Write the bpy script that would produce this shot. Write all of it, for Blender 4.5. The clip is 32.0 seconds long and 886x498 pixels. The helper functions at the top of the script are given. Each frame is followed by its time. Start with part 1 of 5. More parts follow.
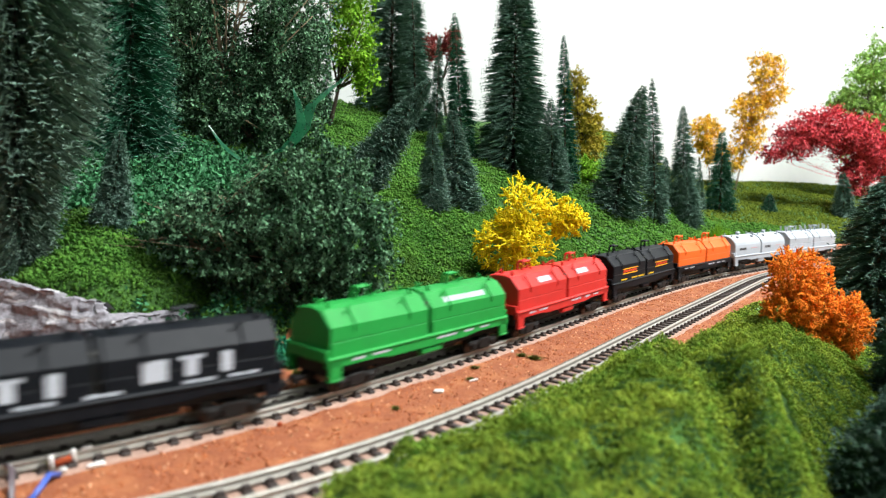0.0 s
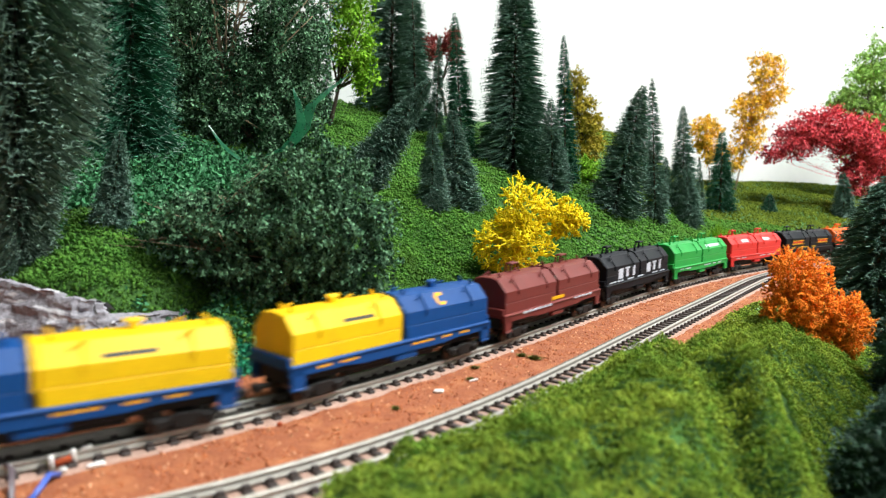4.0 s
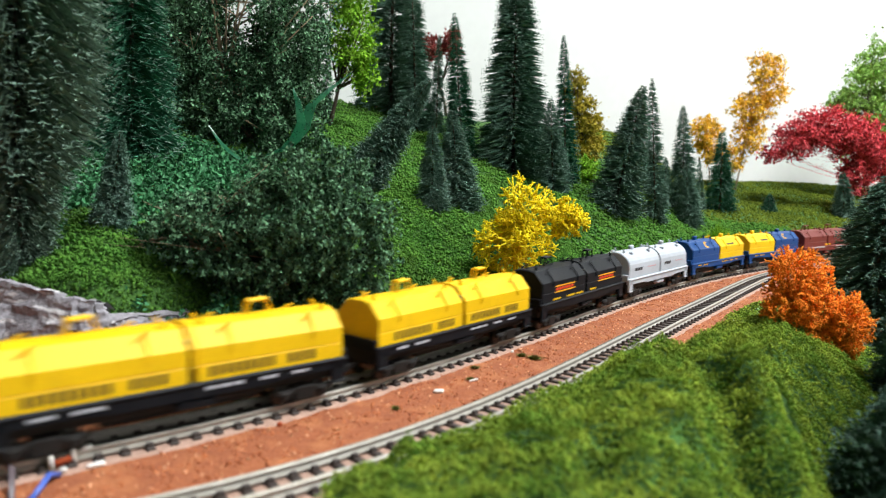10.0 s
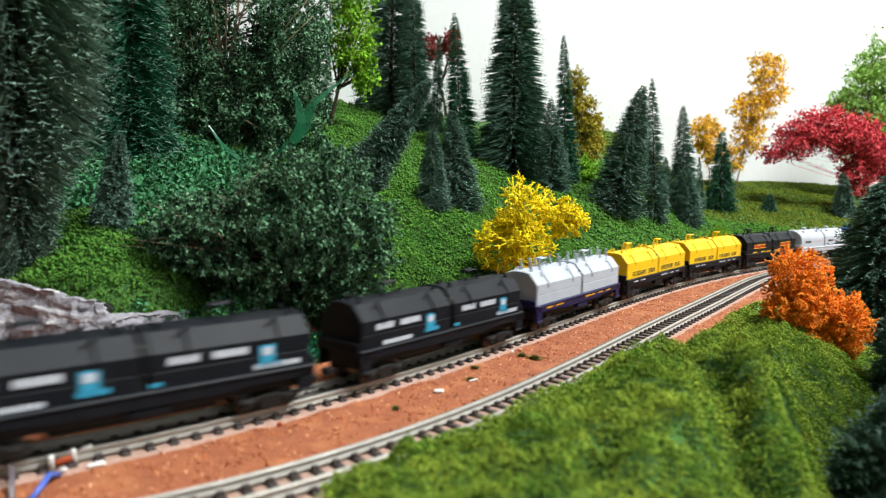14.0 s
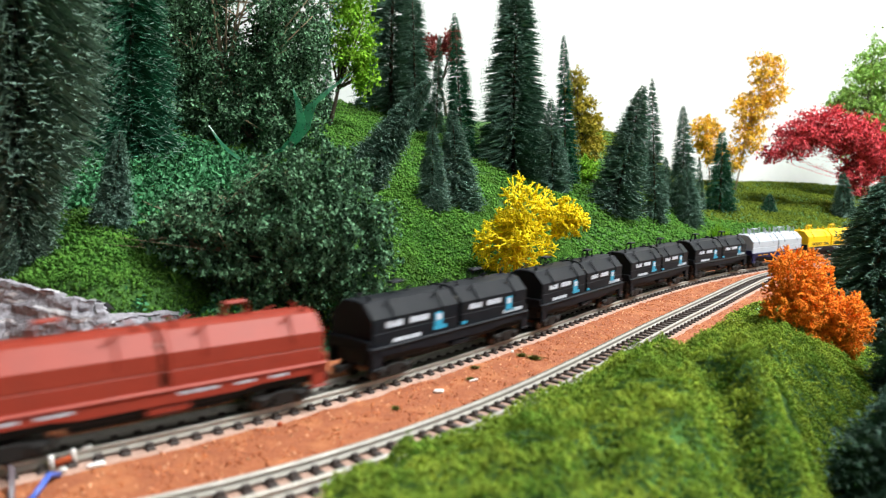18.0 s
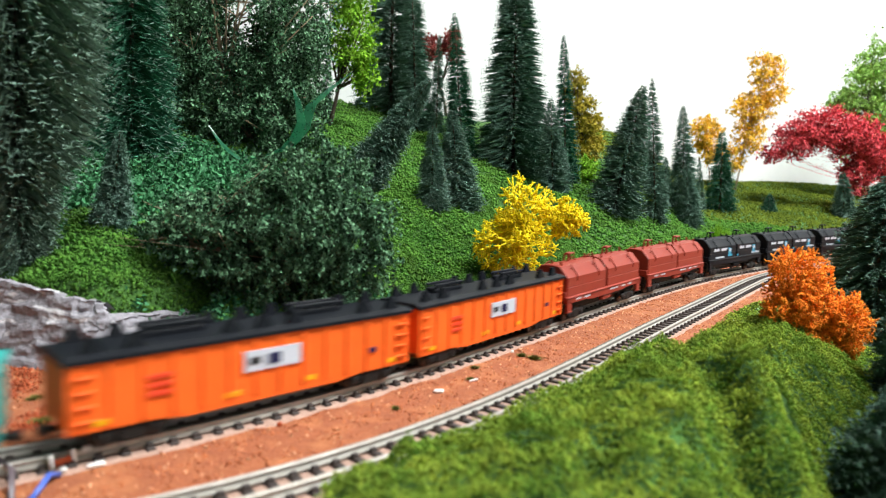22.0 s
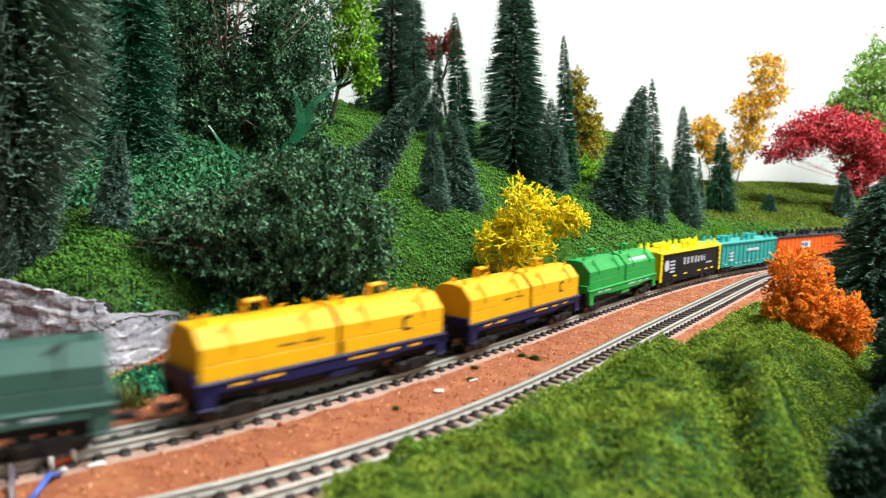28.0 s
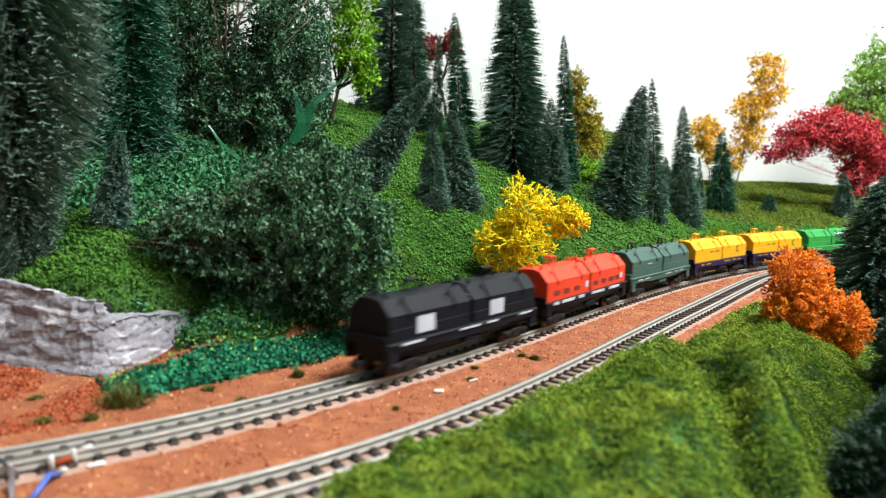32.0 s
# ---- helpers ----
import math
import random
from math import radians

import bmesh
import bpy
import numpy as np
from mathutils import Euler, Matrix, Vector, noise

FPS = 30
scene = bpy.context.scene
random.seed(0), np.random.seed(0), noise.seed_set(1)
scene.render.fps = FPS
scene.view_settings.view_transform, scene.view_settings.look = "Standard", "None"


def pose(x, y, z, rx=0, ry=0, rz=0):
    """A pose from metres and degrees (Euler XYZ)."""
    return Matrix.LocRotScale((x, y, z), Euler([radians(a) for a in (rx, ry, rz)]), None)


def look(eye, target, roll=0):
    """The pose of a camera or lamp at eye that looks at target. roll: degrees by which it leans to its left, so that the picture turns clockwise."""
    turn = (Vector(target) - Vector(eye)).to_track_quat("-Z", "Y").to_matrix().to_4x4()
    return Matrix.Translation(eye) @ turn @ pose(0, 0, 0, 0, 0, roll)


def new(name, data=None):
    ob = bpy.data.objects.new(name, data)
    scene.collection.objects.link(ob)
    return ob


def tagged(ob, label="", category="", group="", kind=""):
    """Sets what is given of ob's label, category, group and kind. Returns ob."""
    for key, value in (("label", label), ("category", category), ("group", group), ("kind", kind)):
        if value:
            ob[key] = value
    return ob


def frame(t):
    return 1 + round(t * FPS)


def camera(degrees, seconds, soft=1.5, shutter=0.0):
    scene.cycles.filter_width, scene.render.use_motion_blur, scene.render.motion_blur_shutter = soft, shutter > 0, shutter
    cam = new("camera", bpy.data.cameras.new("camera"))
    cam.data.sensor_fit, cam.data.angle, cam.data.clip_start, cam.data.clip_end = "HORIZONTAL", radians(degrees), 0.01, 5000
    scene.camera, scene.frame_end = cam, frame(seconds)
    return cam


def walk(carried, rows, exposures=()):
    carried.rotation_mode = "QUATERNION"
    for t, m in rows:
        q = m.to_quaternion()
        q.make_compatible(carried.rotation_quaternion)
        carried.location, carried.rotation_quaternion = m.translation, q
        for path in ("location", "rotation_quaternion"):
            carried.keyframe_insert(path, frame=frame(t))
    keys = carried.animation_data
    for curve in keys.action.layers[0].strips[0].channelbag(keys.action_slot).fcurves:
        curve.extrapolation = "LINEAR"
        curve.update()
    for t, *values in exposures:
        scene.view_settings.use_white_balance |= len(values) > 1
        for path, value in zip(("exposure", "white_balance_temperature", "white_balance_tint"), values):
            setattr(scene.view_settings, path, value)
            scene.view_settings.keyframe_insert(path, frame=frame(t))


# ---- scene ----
import itertools

SPAN = 32.0
EYE = Vector((0.0, 0.0, 0.0624))
cam = camera(65.32, SPAN, soft=1.15, shutter=1.0)
cam.data.dof.use_dof, cam.data.dof.focus_distance, cam.data.dof.aperture_fstop = True, 0.38, 18.0
STAND = look(EYE, EYE + Vector((0.0, math.cos(0.1094), -math.sin(0.1094))), 1.7)
walk(cam, [(0.0, STAND), (SPAN, STAND)], exposures=[(0.0, 0.12), (3.0, 0.15), (6.0, 0.02), (8.0, -0.02), (10.0, -0.08), (14.0, -0.05), (17.0, 0.18), (25.0, 0.18), (28.0, 0.08), (SPAN, 0.05)])

# ---- light: a closed room, white at the back and grey out of view, window light from the front right and a ceiling panel ----
world = bpy.data.worlds.new("room_air")
scene.world = world
world.use_nodes = True
sky = world.node_tree.nodes.new("ShaderNodeTexSky")
sky.sky_type, sky.sun_disc, sky.sun_elevation, sky.sun_rotation = "NISHITA", False, radians(40), radians(150)
back = world.node_tree.nodes["Background"]
back.inputs[1].default_value = 0.1
world.node_tree.links.new(sky.outputs[0], back.inputs[0])


def area_lamp(name, eye, target, w, h, power, color):
    data = bpy.data.lights.new(name, "AREA")
    data.shape, data.size, data.size_y, data.energy, data.color = "RECTANGLE", w, h, power, color
    ob = new(name, data)
    ob.matrix_world = look(eye, target)
    return ob


area_lamp("window_daylight", (2.6, -2.0, 1.1), (0.1, 0.5, 0.0), 1.6, 1.3, 21, (1.0, 0.98, 0.95))
area_lamp("ceiling_light", (0.95, 0.1, 1.62), (0.6, 0.35, 0.0), 1.2, 0.6, 88, (0.97, 1.0, 0.99))

# ---- materials ----
rng = np.random.default_rng(7)


def mat(name, c1, c2=None, rough=0.7, scale=400.0, fine=2500.0, bump=0.0, metal=0.0, island=0.0, spec=0.5, dirt=None, dirt_scale=90.0, dirt_amount=0.5, fluffy=0.0):
    """Two-scale noise between two colours, with bump, optional dirt stains, per-piece variation and, for loose foam, light that passes through."""
    m = bpy.data.materials.new(name)
    m.use_nodes = True
    nt = m.node_tree
    N, L = nt.nodes, nt.links
    bsdf = N["Principled BSDF"]
    c2 = c2 or tuple(v * 0.75 for v in c1)
    tc = N.new("ShaderNodeTexCoord")
    n1, n2 = N.new("ShaderNodeTexNoise"), N.new("ShaderNodeTexNoise")
    n1.inputs["Scale"].default_value, n2.inputs["Scale"].default_value = scale, fine
    n1.inputs["Detail"].default_value, n2.inputs["Detail"].default_value = 4, 2
    for n in (n1, n2):
        L.new(tc.outputs["Object"], n.inputs["Vector"])
    add = N.new("ShaderNodeMath")
    add.operation = "ADD"
    L.new(n1.outputs["Fac"], add.inputs[0])
    L.new(n2.outputs["Fac"], add.inputs[1])
    fac = N.new("ShaderNodeMapRange")
    fac.inputs["From Min"].default_value, fac.inputs["From Max"].default_value = 0.7, 1.3
    L.new(add.outputs[0], fac.inputs["Value"])
    mix = N.new("ShaderNodeMix")
    mix.data_type = "RGBA"
    mix.inputs["A"].default_value, mix.inputs["B"].default_value = (*c1, 1), (*c2, 1)
    L.new(fac.outputs["Result"], mix.inputs["Factor"])
    out = mix.outputs["Result"]
    if dirt:
        n3 = N.new("ShaderNodeTexNoise")
        n3.inputs["Scale"].default_value, n3.inputs["Detail"].default_value = dirt_scale, 6
        L.new(tc.outputs["Object"], n3.inputs["Vector"])
        r3 = N.new("ShaderNodeMapRange")
        r3.inputs["From Min"].default_value, r3.inputs["From Max"].default_value = 0.48, 0.68
        r3.inputs["To Max"].default_value = dirt_amount
        L.new(n3.outputs["Fac"], r3.inputs["Value"])
        mx = N.new("ShaderNodeMix")
        mx.data_type = "RGBA"
        L.new(r3.outputs["Result"], mx.inputs["Factor"])
        L.new(out, mx.inputs["A"])
        mx.inputs["B"].default_value = (*dirt, 1)
        out = mx.outputs["Result"]
    if island:
        geo = N.new("ShaderNodeNewGeometry")
        hsv = N.new("ShaderNodeHueSaturation")
        r = N.new("ShaderNodeMapRange")
        r.inputs["To Min"].default_value, r.inputs["To Max"].default_value = 1 - island, 1 + island
        L.new(geo.outputs["Random Per Island"], r.inputs["Value"])
        L.new(r.outputs["Result"], hsv.inputs["Value"])
        L.new(out, hsv.inputs["Color"])
        out = hsv.outputs["Color"]
    L.new(out, bsdf.inputs["Base Color"])
    bsdf.inputs["Roughness"].default_value, bsdf.inputs["Metallic"].default_value = rough, metal
    bsdf.inputs["Specular IOR Level"].default_value = spec
    if bump:
        b = N.new("ShaderNodeBump")
        b.inputs["Strength"].default_value, b.inputs["Distance"].default_value = bump, 0.0006
        L.new(add.outputs[0], b.inputs["Height"])
        L.new(b.outputs["Normal"], bsdf.inputs["Normal"])
    if fluffy:
        soft = N.new("ShaderNodeBsdfTranslucent")
        L.new(out, soft.inputs["Color"])
        both = N.new("ShaderNodeMixShader")
        both.inputs[0].default_value = fluffy
        L.new(bsdf.outputs[0], both.inputs[1])
        L.new(soft.outputs[0], both.inputs[2])
        L.new(both.outputs[0], N["Material Output"].inputs["Surface"])
    return m


M_SOIL = mat("orange_soil", (0.345, 0.108, 0.042), (0.225, 0.062, 0.024), 0.95, 260, 1800, 0.9, dirt=(0.45, 0.165, 0.062), dirt_scale=120, dirt_amount=0.6)
M_UNDER = mat("green_undercoat", (0.05, 0.14, 0.018), (0.025, 0.075, 0.011), 0.95, 200, 1200, 0.8)
M_TURF = mat("foam_turf", (0.160, 0.360, 0.058), (0.066, 0.200, 0.035), 0.95, 55, 420, 0.5, island=0.24, spec=0.1, dirt=(0.070, 0.120, 0.019), dirt_scale=38, dirt_amount=0.55, fluffy=0.4)
M_TURF_OLIVE = mat("olive_foam_turf", (0.44, 0.52, 0.070), (0.135, 0.290, 0.036), 0.95, 75, 420, 0.5, island=0.35, spec=0.1, dirt=(0.070, 0.175, 0.028), dirt_scale=110, dirt_amount=0.5, fluffy=0.4)
M_MEADOW = mat("meadow_turf", (0.185, 0.240, 0.028), (0.110, 0.155, 0.018), 0.95, 30, 400, 0.5, island=0.3, spec=0.1, fluffy=0.5)
M_RAIL = mat("nickel_rail", (0.46, 0.44, 0.40), (0.34, 0.32, 0.285), 0.42, 300, 2500, 0.1, metal=0.35)
M_TIE = mat("brown_plastic_tie", (0.045, 0.03, 0.025), (0.025, 0.018, 0.016), 0.6, 500, 3000, 0.3)
M_BALLAST = mat("pinkish_ballast_strip", (0.46, 0.30, 0.24), (0.33, 0.2, 0.15), 0.9, 500, 2500, 0.6)


def rock_material():
    """Grey plaster, dry-brushed white along its ledges."""
    m = mat("grey_plaster_rock", (0.31, 0.295, 0.325), (0.20, 0.19, 0.215), 0.85, 60, 700, 0.7)
    N, L = m.node_tree.nodes, m.node_tree.links
    bsdf = N["Principled BSDF"]
    src = bsdf.inputs["Base Color"].links[0].from_socket
    tc, mp, n = N.new("ShaderNodeTexCoord"), N.new("ShaderNodeMapping"), N.new("ShaderNodeTexNoise")
    mp.inputs["Scale"].default_value = (1.0, 1.0, 3.4)
    mp.inputs["Rotation"].default_value = (0.0, 0.12, 0.0)
    n.inputs["Scale"].default_value, n.inputs["Detail"].default_value, n.inputs["Distortion"].default_value = 85, 8, 0.8
    L.new(tc.outputs["Object"], mp.inputs["Vector"])
    L.new(mp.outputs["Vector"], n.inputs["Vector"])
    r = N.new("ShaderNodeMapRange")
    r.inputs["From Min"].default_value, r.inputs["From Max"].default_value = 0.585, 0.65
    L.new(n.outputs["Fac"], r.inputs["Value"])
    mx = N.new("ShaderNodeMix")
    mx.data_type = "RGBA"
    L.new(r.outputs["Result"], mx.inputs["Factor"])
    L.new(src, mx.inputs["A"])
    mx.inputs["B"].default_value = (0.62, 0.61, 0.64, 1)
    L.new(mx.outputs["Result"], bsdf.inputs["Base Color"])
    return m


M_ROCK = rock_material()
M_NEEDLE = mat("conifer_needles", (0.150, 0.265, 0.200), (0.060, 0.130, 0.095), 0.8, 150, 900, 0, island=0.5, spec=0.12)
M_NEEDLE2 = mat("green_conifer_needles", (0.055, 0.200, 0.115), (0.022, 0.105, 0.060), 0.8, 150, 900, 0, island=0.5, spec=0.12)
# paler grey-green for some needles near the bough ends
M_NEEDLE_TIP = mat("pale_needle_tips", (0.21, 0.30, 0.25), (0.11, 0.19, 0.15), 0.8, 150, 900, 0, island=0.4, spec=0.12)
M_NEEDLE_PALE = mat("grey_green_needles", (0.190, 0.285, 0.215), (0.075, 0.140, 0.100), 0.8, 150, 900, 0, island=0.7, spec=0.12)
M_BARK = mat("bark", (0.10, 0.07, 0.05), (0.05, 0.035, 0.025), 0.9, 300, 1500, 0.6)
M_BARK_PALE = mat("pale_bark", (0.45, 0.33, 0.22), (0.3, 0.2, 0.13), 0.8, 300, 1500, 0.4)
M_LEAF_DARK = mat("dark_muted_leaves", (0.140, 0.275, 0.150), (0.016, 0.055, 0.026), 0.8, 110, 700, 0, island=0.9, spec=0.12)
M_LEAF_LIME = mat("lime_leaves", (0.27, 0.50, 0.03), (0.15, 0.34, 0.02), 0.7, 100, 600, 0, island=0.4, spec=0.2)
M_LEAF_GREEN = mat("fresh_green_leaves", (0.34, 0.54, 0.13), (0.20, 0.38, 0.07), 0.7, 100, 600, 0, island=0.4, spec=0.2)
M_LEAF_RED = mat("crimson_leaves", (0.70, 0.09, 0.11), (0.5, 0.045, 0.06), 0.7, 100, 600, 0, island=0.6, spec=0.2)
M_LEAF_AMBER = mat("amber_leaves", (0.86, 0.55, 0.045), (0.76, 0.42, 0.03), 0.7, 100, 600, 0, island=0.35, spec=0.2)
M_LEAF_OLIVE = mat("yellow_olive_leaves", (0.42, 0.33, 0.03), (0.27, 0.22, 0.02), 0.7, 100, 600, 0, island=0.35, spec=0.2)
M_LEAF_TEAL = mat("teal_green_leaves", (0.020, 0.22, 0.11), (0.007, 0.11, 0.05), 0.7, 100, 600, 0, island=0.5, spec=0.2)
M_LEAF_COVER = mat("ground_cover_leaves", (0.060, 0.225, 0.090), (0.020, 0.095, 0.040), 0.7, 100, 600, 0, island=0.6, spec=0.2)
M_TUFT = mat("olive_dry_grass", (0.15, 0.14, 0.035), (0.08, 0.09, 0.02), 0.9, 200, 900, 0, island=0.4, spec=0.1)
M_LEAF_RUSSET = mat("russet_leaves", (0.30, 0.06, 0.05), (0.2, 0.035, 0.03), 0.7, 100, 600, 0, island=0.4, spec=0.2)
M_YELLOW_TWIG = mat("yellow_lichen", (1.0, 0.83, 0.020), (0.96, 0.72, 0.010), 0.75, 200, 900, 0, island=0.3, spec=0.2)
M_ORANGE_TWIG = mat("orange_lichen", (1.0, 0.36, 0.035), (0.95, 0.24, 0.016), 0.75, 200, 900, 0, island=0.35, spec=0.2)
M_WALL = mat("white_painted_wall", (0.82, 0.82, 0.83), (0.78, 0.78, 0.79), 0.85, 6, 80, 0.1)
# grey for the unseen walls and ceiling, picked to weaken bounced fill light
M_ROOM = mat("fill_cutting_room_grey", (0.42, 0.43, 0.44), (0.36, 0.37, 0.38), 0.85, 6, 80, 0.1)
M_FLOOR = mat("grey_room_floor", (0.35, 0.34, 0.33), (0.28, 0.27, 0.26), 0.6, 6, 80, 0.1)
M_FILM = mat("green_plastic_film", (0.05, 0.46, 0.22), (0.02, 0.28, 0.13), 0.35, 200, 900, 0)
M_FILM.node_tree.nodes["Principled BSDF"].inputs["Transmission Weight"].default_value = 0.65
M_FILM.node_tree.nodes["Principled BSDF"].inputs["Alpha"].default_value = 0.5
M_BLUE_WIRE = mat("blue_wire", (0.06, 0.13, 0.5), (0.05, 0.1, 0.42), 0.4, 200, 900)
M_BROWN_WIRE = mat("grey_brown_wire", (0.12, 0.09, 0.10), (0.09, 0.07, 0.08), 0.45, 200, 900)
M_SOLDER = mat("solder_and_clear_plastic", (0.75, 0.74, 0.72), (0.6, 0.58, 0.55), 0.3, 300, 1500, 0.3, metal=0.3)
M_CHIP = mat("white_chip", (0.85, 0.83, 0.80), (0.7, 0.68, 0.64), 0.8, 300, 1500, 0.3)

# ---- mesh tools ----


class Geo:
    """Vertices and polygons gathered piece by piece."""

    def __init__(self):
        self.v, self.f, self.n = [], [], 0

    def add(self, verts, faces):
        self.v.append(np.asarray(verts, float).reshape(-1, 3))
        self.f.extend([tuple(i + self.n for i in f) for f in faces])
        self.n += len(self.v[-1])

    def box(self, x0, x1, y0, y1, z0, z1, c=0.0002):
        """A box with chamfered edges."""
        c = min(c, (x1 - x0) * 0.4, (y1 - y0) * 0.4, (z1 - z0) * 0.4)
        ring = lambda g: [(y0 + g + c, z0 + g), (y1 - g - c, z0 + g), (y1 - g, z0 + g + c), (y1 - g, z1 - g - c), (y1 - g - c, z1 - g), (y0 + g + c, z1 - g), (y0 + g, z1 - g - c), (y0 + g, z0 + g + c)]
        self.loft([[(x, y, z) for y, z in ring(g)] for x, g in ((x0, c * 0.7), (x0 + c, 0), (x1 - c, 0), (x1, c * 0.7))])

    def loft(self, rings, caps=True, closed=True):
        k = len(rings[0])
        faces = []
        for i in range(len(rings) - 1):
            for j in range(k if closed else k - 1):
                a, b = i * k + j, i * k + (j + 1) % k
                faces.append((a, b, b + k, a + k))
        if caps:
            faces += [tuple(range(k))[::-1], tuple(range((len(rings) - 1) * k, len(rings) * k))]
        self.add([p for r in rings for p in r], faces)

    def tube(self, pts, radii, k=6):
        rings = []
        pts = [Vector(p) for p in pts]
        for i, p in enumerate(pts):
            d = (pts[min(i + 1, len(pts) - 1)] - pts[max(i - 1, 0)]).normalized()
            u = d.orthogonal().normalized()
            w = d.cross(u)
            rings.append([p + (u * math.cos(a) + w * math.sin(a)) * radii[i] for a in (2 * math.pi * q / k for q in range(k))])
        self.loft(rings)

    def mesh(self, name, material, smooth=False):
        me = bpy.data.meshes.new(name)
        me.from_pydata(np.concatenate(self.v).tolist(), [], self.f)
        me.materials.append(material)
        if smooth:
            me.shade_smooth()
        return me


def tri_mesh(name, V, T, materials, smooth=False, index=None):
    """A triangle mesh from arrays."""
    me = bpy.data.meshes.new(name)
    V, T = np.ascontiguousarray(V, np.float32), np.ascontiguousarray(T, np.int32)
    me.vertices.add(len(V))
    me.vertices.foreach_set("co", V.ravel())
    me.loops.add(T.size)
    me.loops.foreach_set("vertex_index", T.ravel())
    me.polygons.add(len(T))
    me.polygons.foreach_set("loop_start", np.arange(0, T.size, T.shape[1], dtype=np.int32))
    for m in materials:
        me.materials.append(m)
    if index is not None:
        me.polygons.foreach_set("material_index", np.ascontiguousarray(index, np.int32))
    me.update(calc_edges=True)
    if smooth:
        me.shade_smooth()
    me.validate()
    return me


def part(name, geo, material, parent, label="", smooth=False):
    data = geo.mesh(name, material, smooth) if isinstance(geo, Geo) else geo
    ob = new(name, data)
    ob.parent = parent
    return tagged(ob, label=label) if label else ob


def thing(name, label, category, group="", at=None):
    ob = new(name)
    ob.empty_display_size = 0.01
    if at is not None:
        ob.matrix_world = at
    return tagged(ob, label=label, category=category, group=group)


# ---- plan of the two tracks ----


def sweep_line(start, heading, curvature, s0, s1, step=0.005):
    """A plan curve by its heading; passes start at s = 0."""
    s = np.arange(round(s0 / step), round(s1 / step) + 1) * step
    k = np.array([curvature(v) for v in s])
    i0 = int(np.argmin(abs(s)))
    h = np.concatenate([[0], np.cumsum((k[1:] + k[:-1]) / 2 * step)])
    h += heading - h[i0]
    mid = (h[1:] + h[:-1]) / 2
    x = np.concatenate([[0], np.cumsum(np.cos(mid) * step)])
    y = np.concatenate([[0], np.cumsum(np.sin(mid) * step)])
    return s, x - x[i0] + start[0], y - y[i0] + start[1], h


def bend_main(s):
    if s < -0.30:
        return 0.0
    if s < -0.06:
        return 1.9
    if s < 0.60:
        return 2.9657 - 19.9248 * s + 24.8326 * s * s
    return -1.3 if s < 1.02 else 0.0


def bend_siding(s):
    if s < -0.30:
        return 0.0
    if s < -0.05:
        return 2.4
    if s < 0.29:
        return 3.5834 - 35.8038 * s + 77.2973 * s * s + (0.7 if s > 0.22 else 0.0)
    if s < 0.37:
        return -0.2
    return -3.0 if s < 0.56 else -0.7 if s < 0.90 else 0.0


MAIN = sweep_line((-0.07438, 0.15406), 0.68816, bend_main, -2.55, 3.0)
SIDE = sweep_line((-0.01961, 0.14550), 0.74719, bend_siding, -2.4, 2.6)


def on_line(line, s, off=0.0):
    """Plan point and heading at s; off to the right."""
    x, y, h = (np.interp(s, line[0], line[i]) for i in (1, 2, 3))
    return x + math.sin(h) * off, y - math.cos(h) * off, h


def side_of(line, x, y, lo=-0.5, hi=1.4):
    """Distance from a track's centre line, positive behind it, and the place along it."""
    m = (line[0] > lo) & (line[0] < hi)
    ls, lx, ly, lh = (a[m][::2] for a in line)
    d, at = np.empty(x.size), np.empty(x.size)
    xf, yf = x.ravel(), y.ravel()
    for a in range(0, x.size, 20000):
        dx, dy = xf[a:a + 20000, None] - lx, yf[a:a + 20000, None] - ly
        q = dx * dx + dy * dy
        i = q.argmin(1)
        r = np.arange(len(i))
        sign = np.sign(-np.sin(lh[i]) * dx[r, i] + np.cos(lh[i]) * dy[r, i])
        d[a:a + 20000], at[a:a + 20000] = np.sqrt(q[r, i]) * sign, ls[i]
    return d.reshape(x.shape), at.reshape(x.shape)


def step(a, b, v):
    t = np.clip((v - a) / (b - a), 0, 1)
    return t * t * (3 - 2 * t)


def waves(x, y, scale, seed):
    """Cheap smooth noise from a sum of sines, about -1 to 1."""
    r = np.random.default_rng(seed)
    out = np.zeros_like(x)
    for i in range(7):
        a, f, p = r.uniform(0, 6.28), scale * r.uniform(0.6, 1.9), r.uniform(0, 6.28, 2)
        out += np.sin((x * math.cos(a) + y * math.sin(a)) * f + p[0]) * np.sin((y * math.cos(a) - x * math.sin(a)) * f * 0.8 + p[1])
    return out / 2.6


BED = -0.0032


def foot_line():
    """The plan line of the rock's foot, as arrays like a track's."""
    p = np.array([(-3.2, 0.62), (-0.60, 0.33), (-0.235, 0.240), (-0.165, 0.224), (-0.126, 0.209), (-0.106, 0.205), (-0.097, 0.219), (-0.082, 0.247), (-0.06, 0.30), (-0.03, 0.42), (-0.03, 2.0)])
    s = np.concatenate([[0], np.cumsum(np.hypot(*np.diff(p, axis=0).T))])
    t = np.arange(0, s[-1], 0.004)
    x, y = np.interp(t, s, p[:, 0]), np.interp(t, s, p[:, 1])
    return t, x, y, np.arctan2(np.gradient(y), np.gradient(x))


FOOT = foot_line()


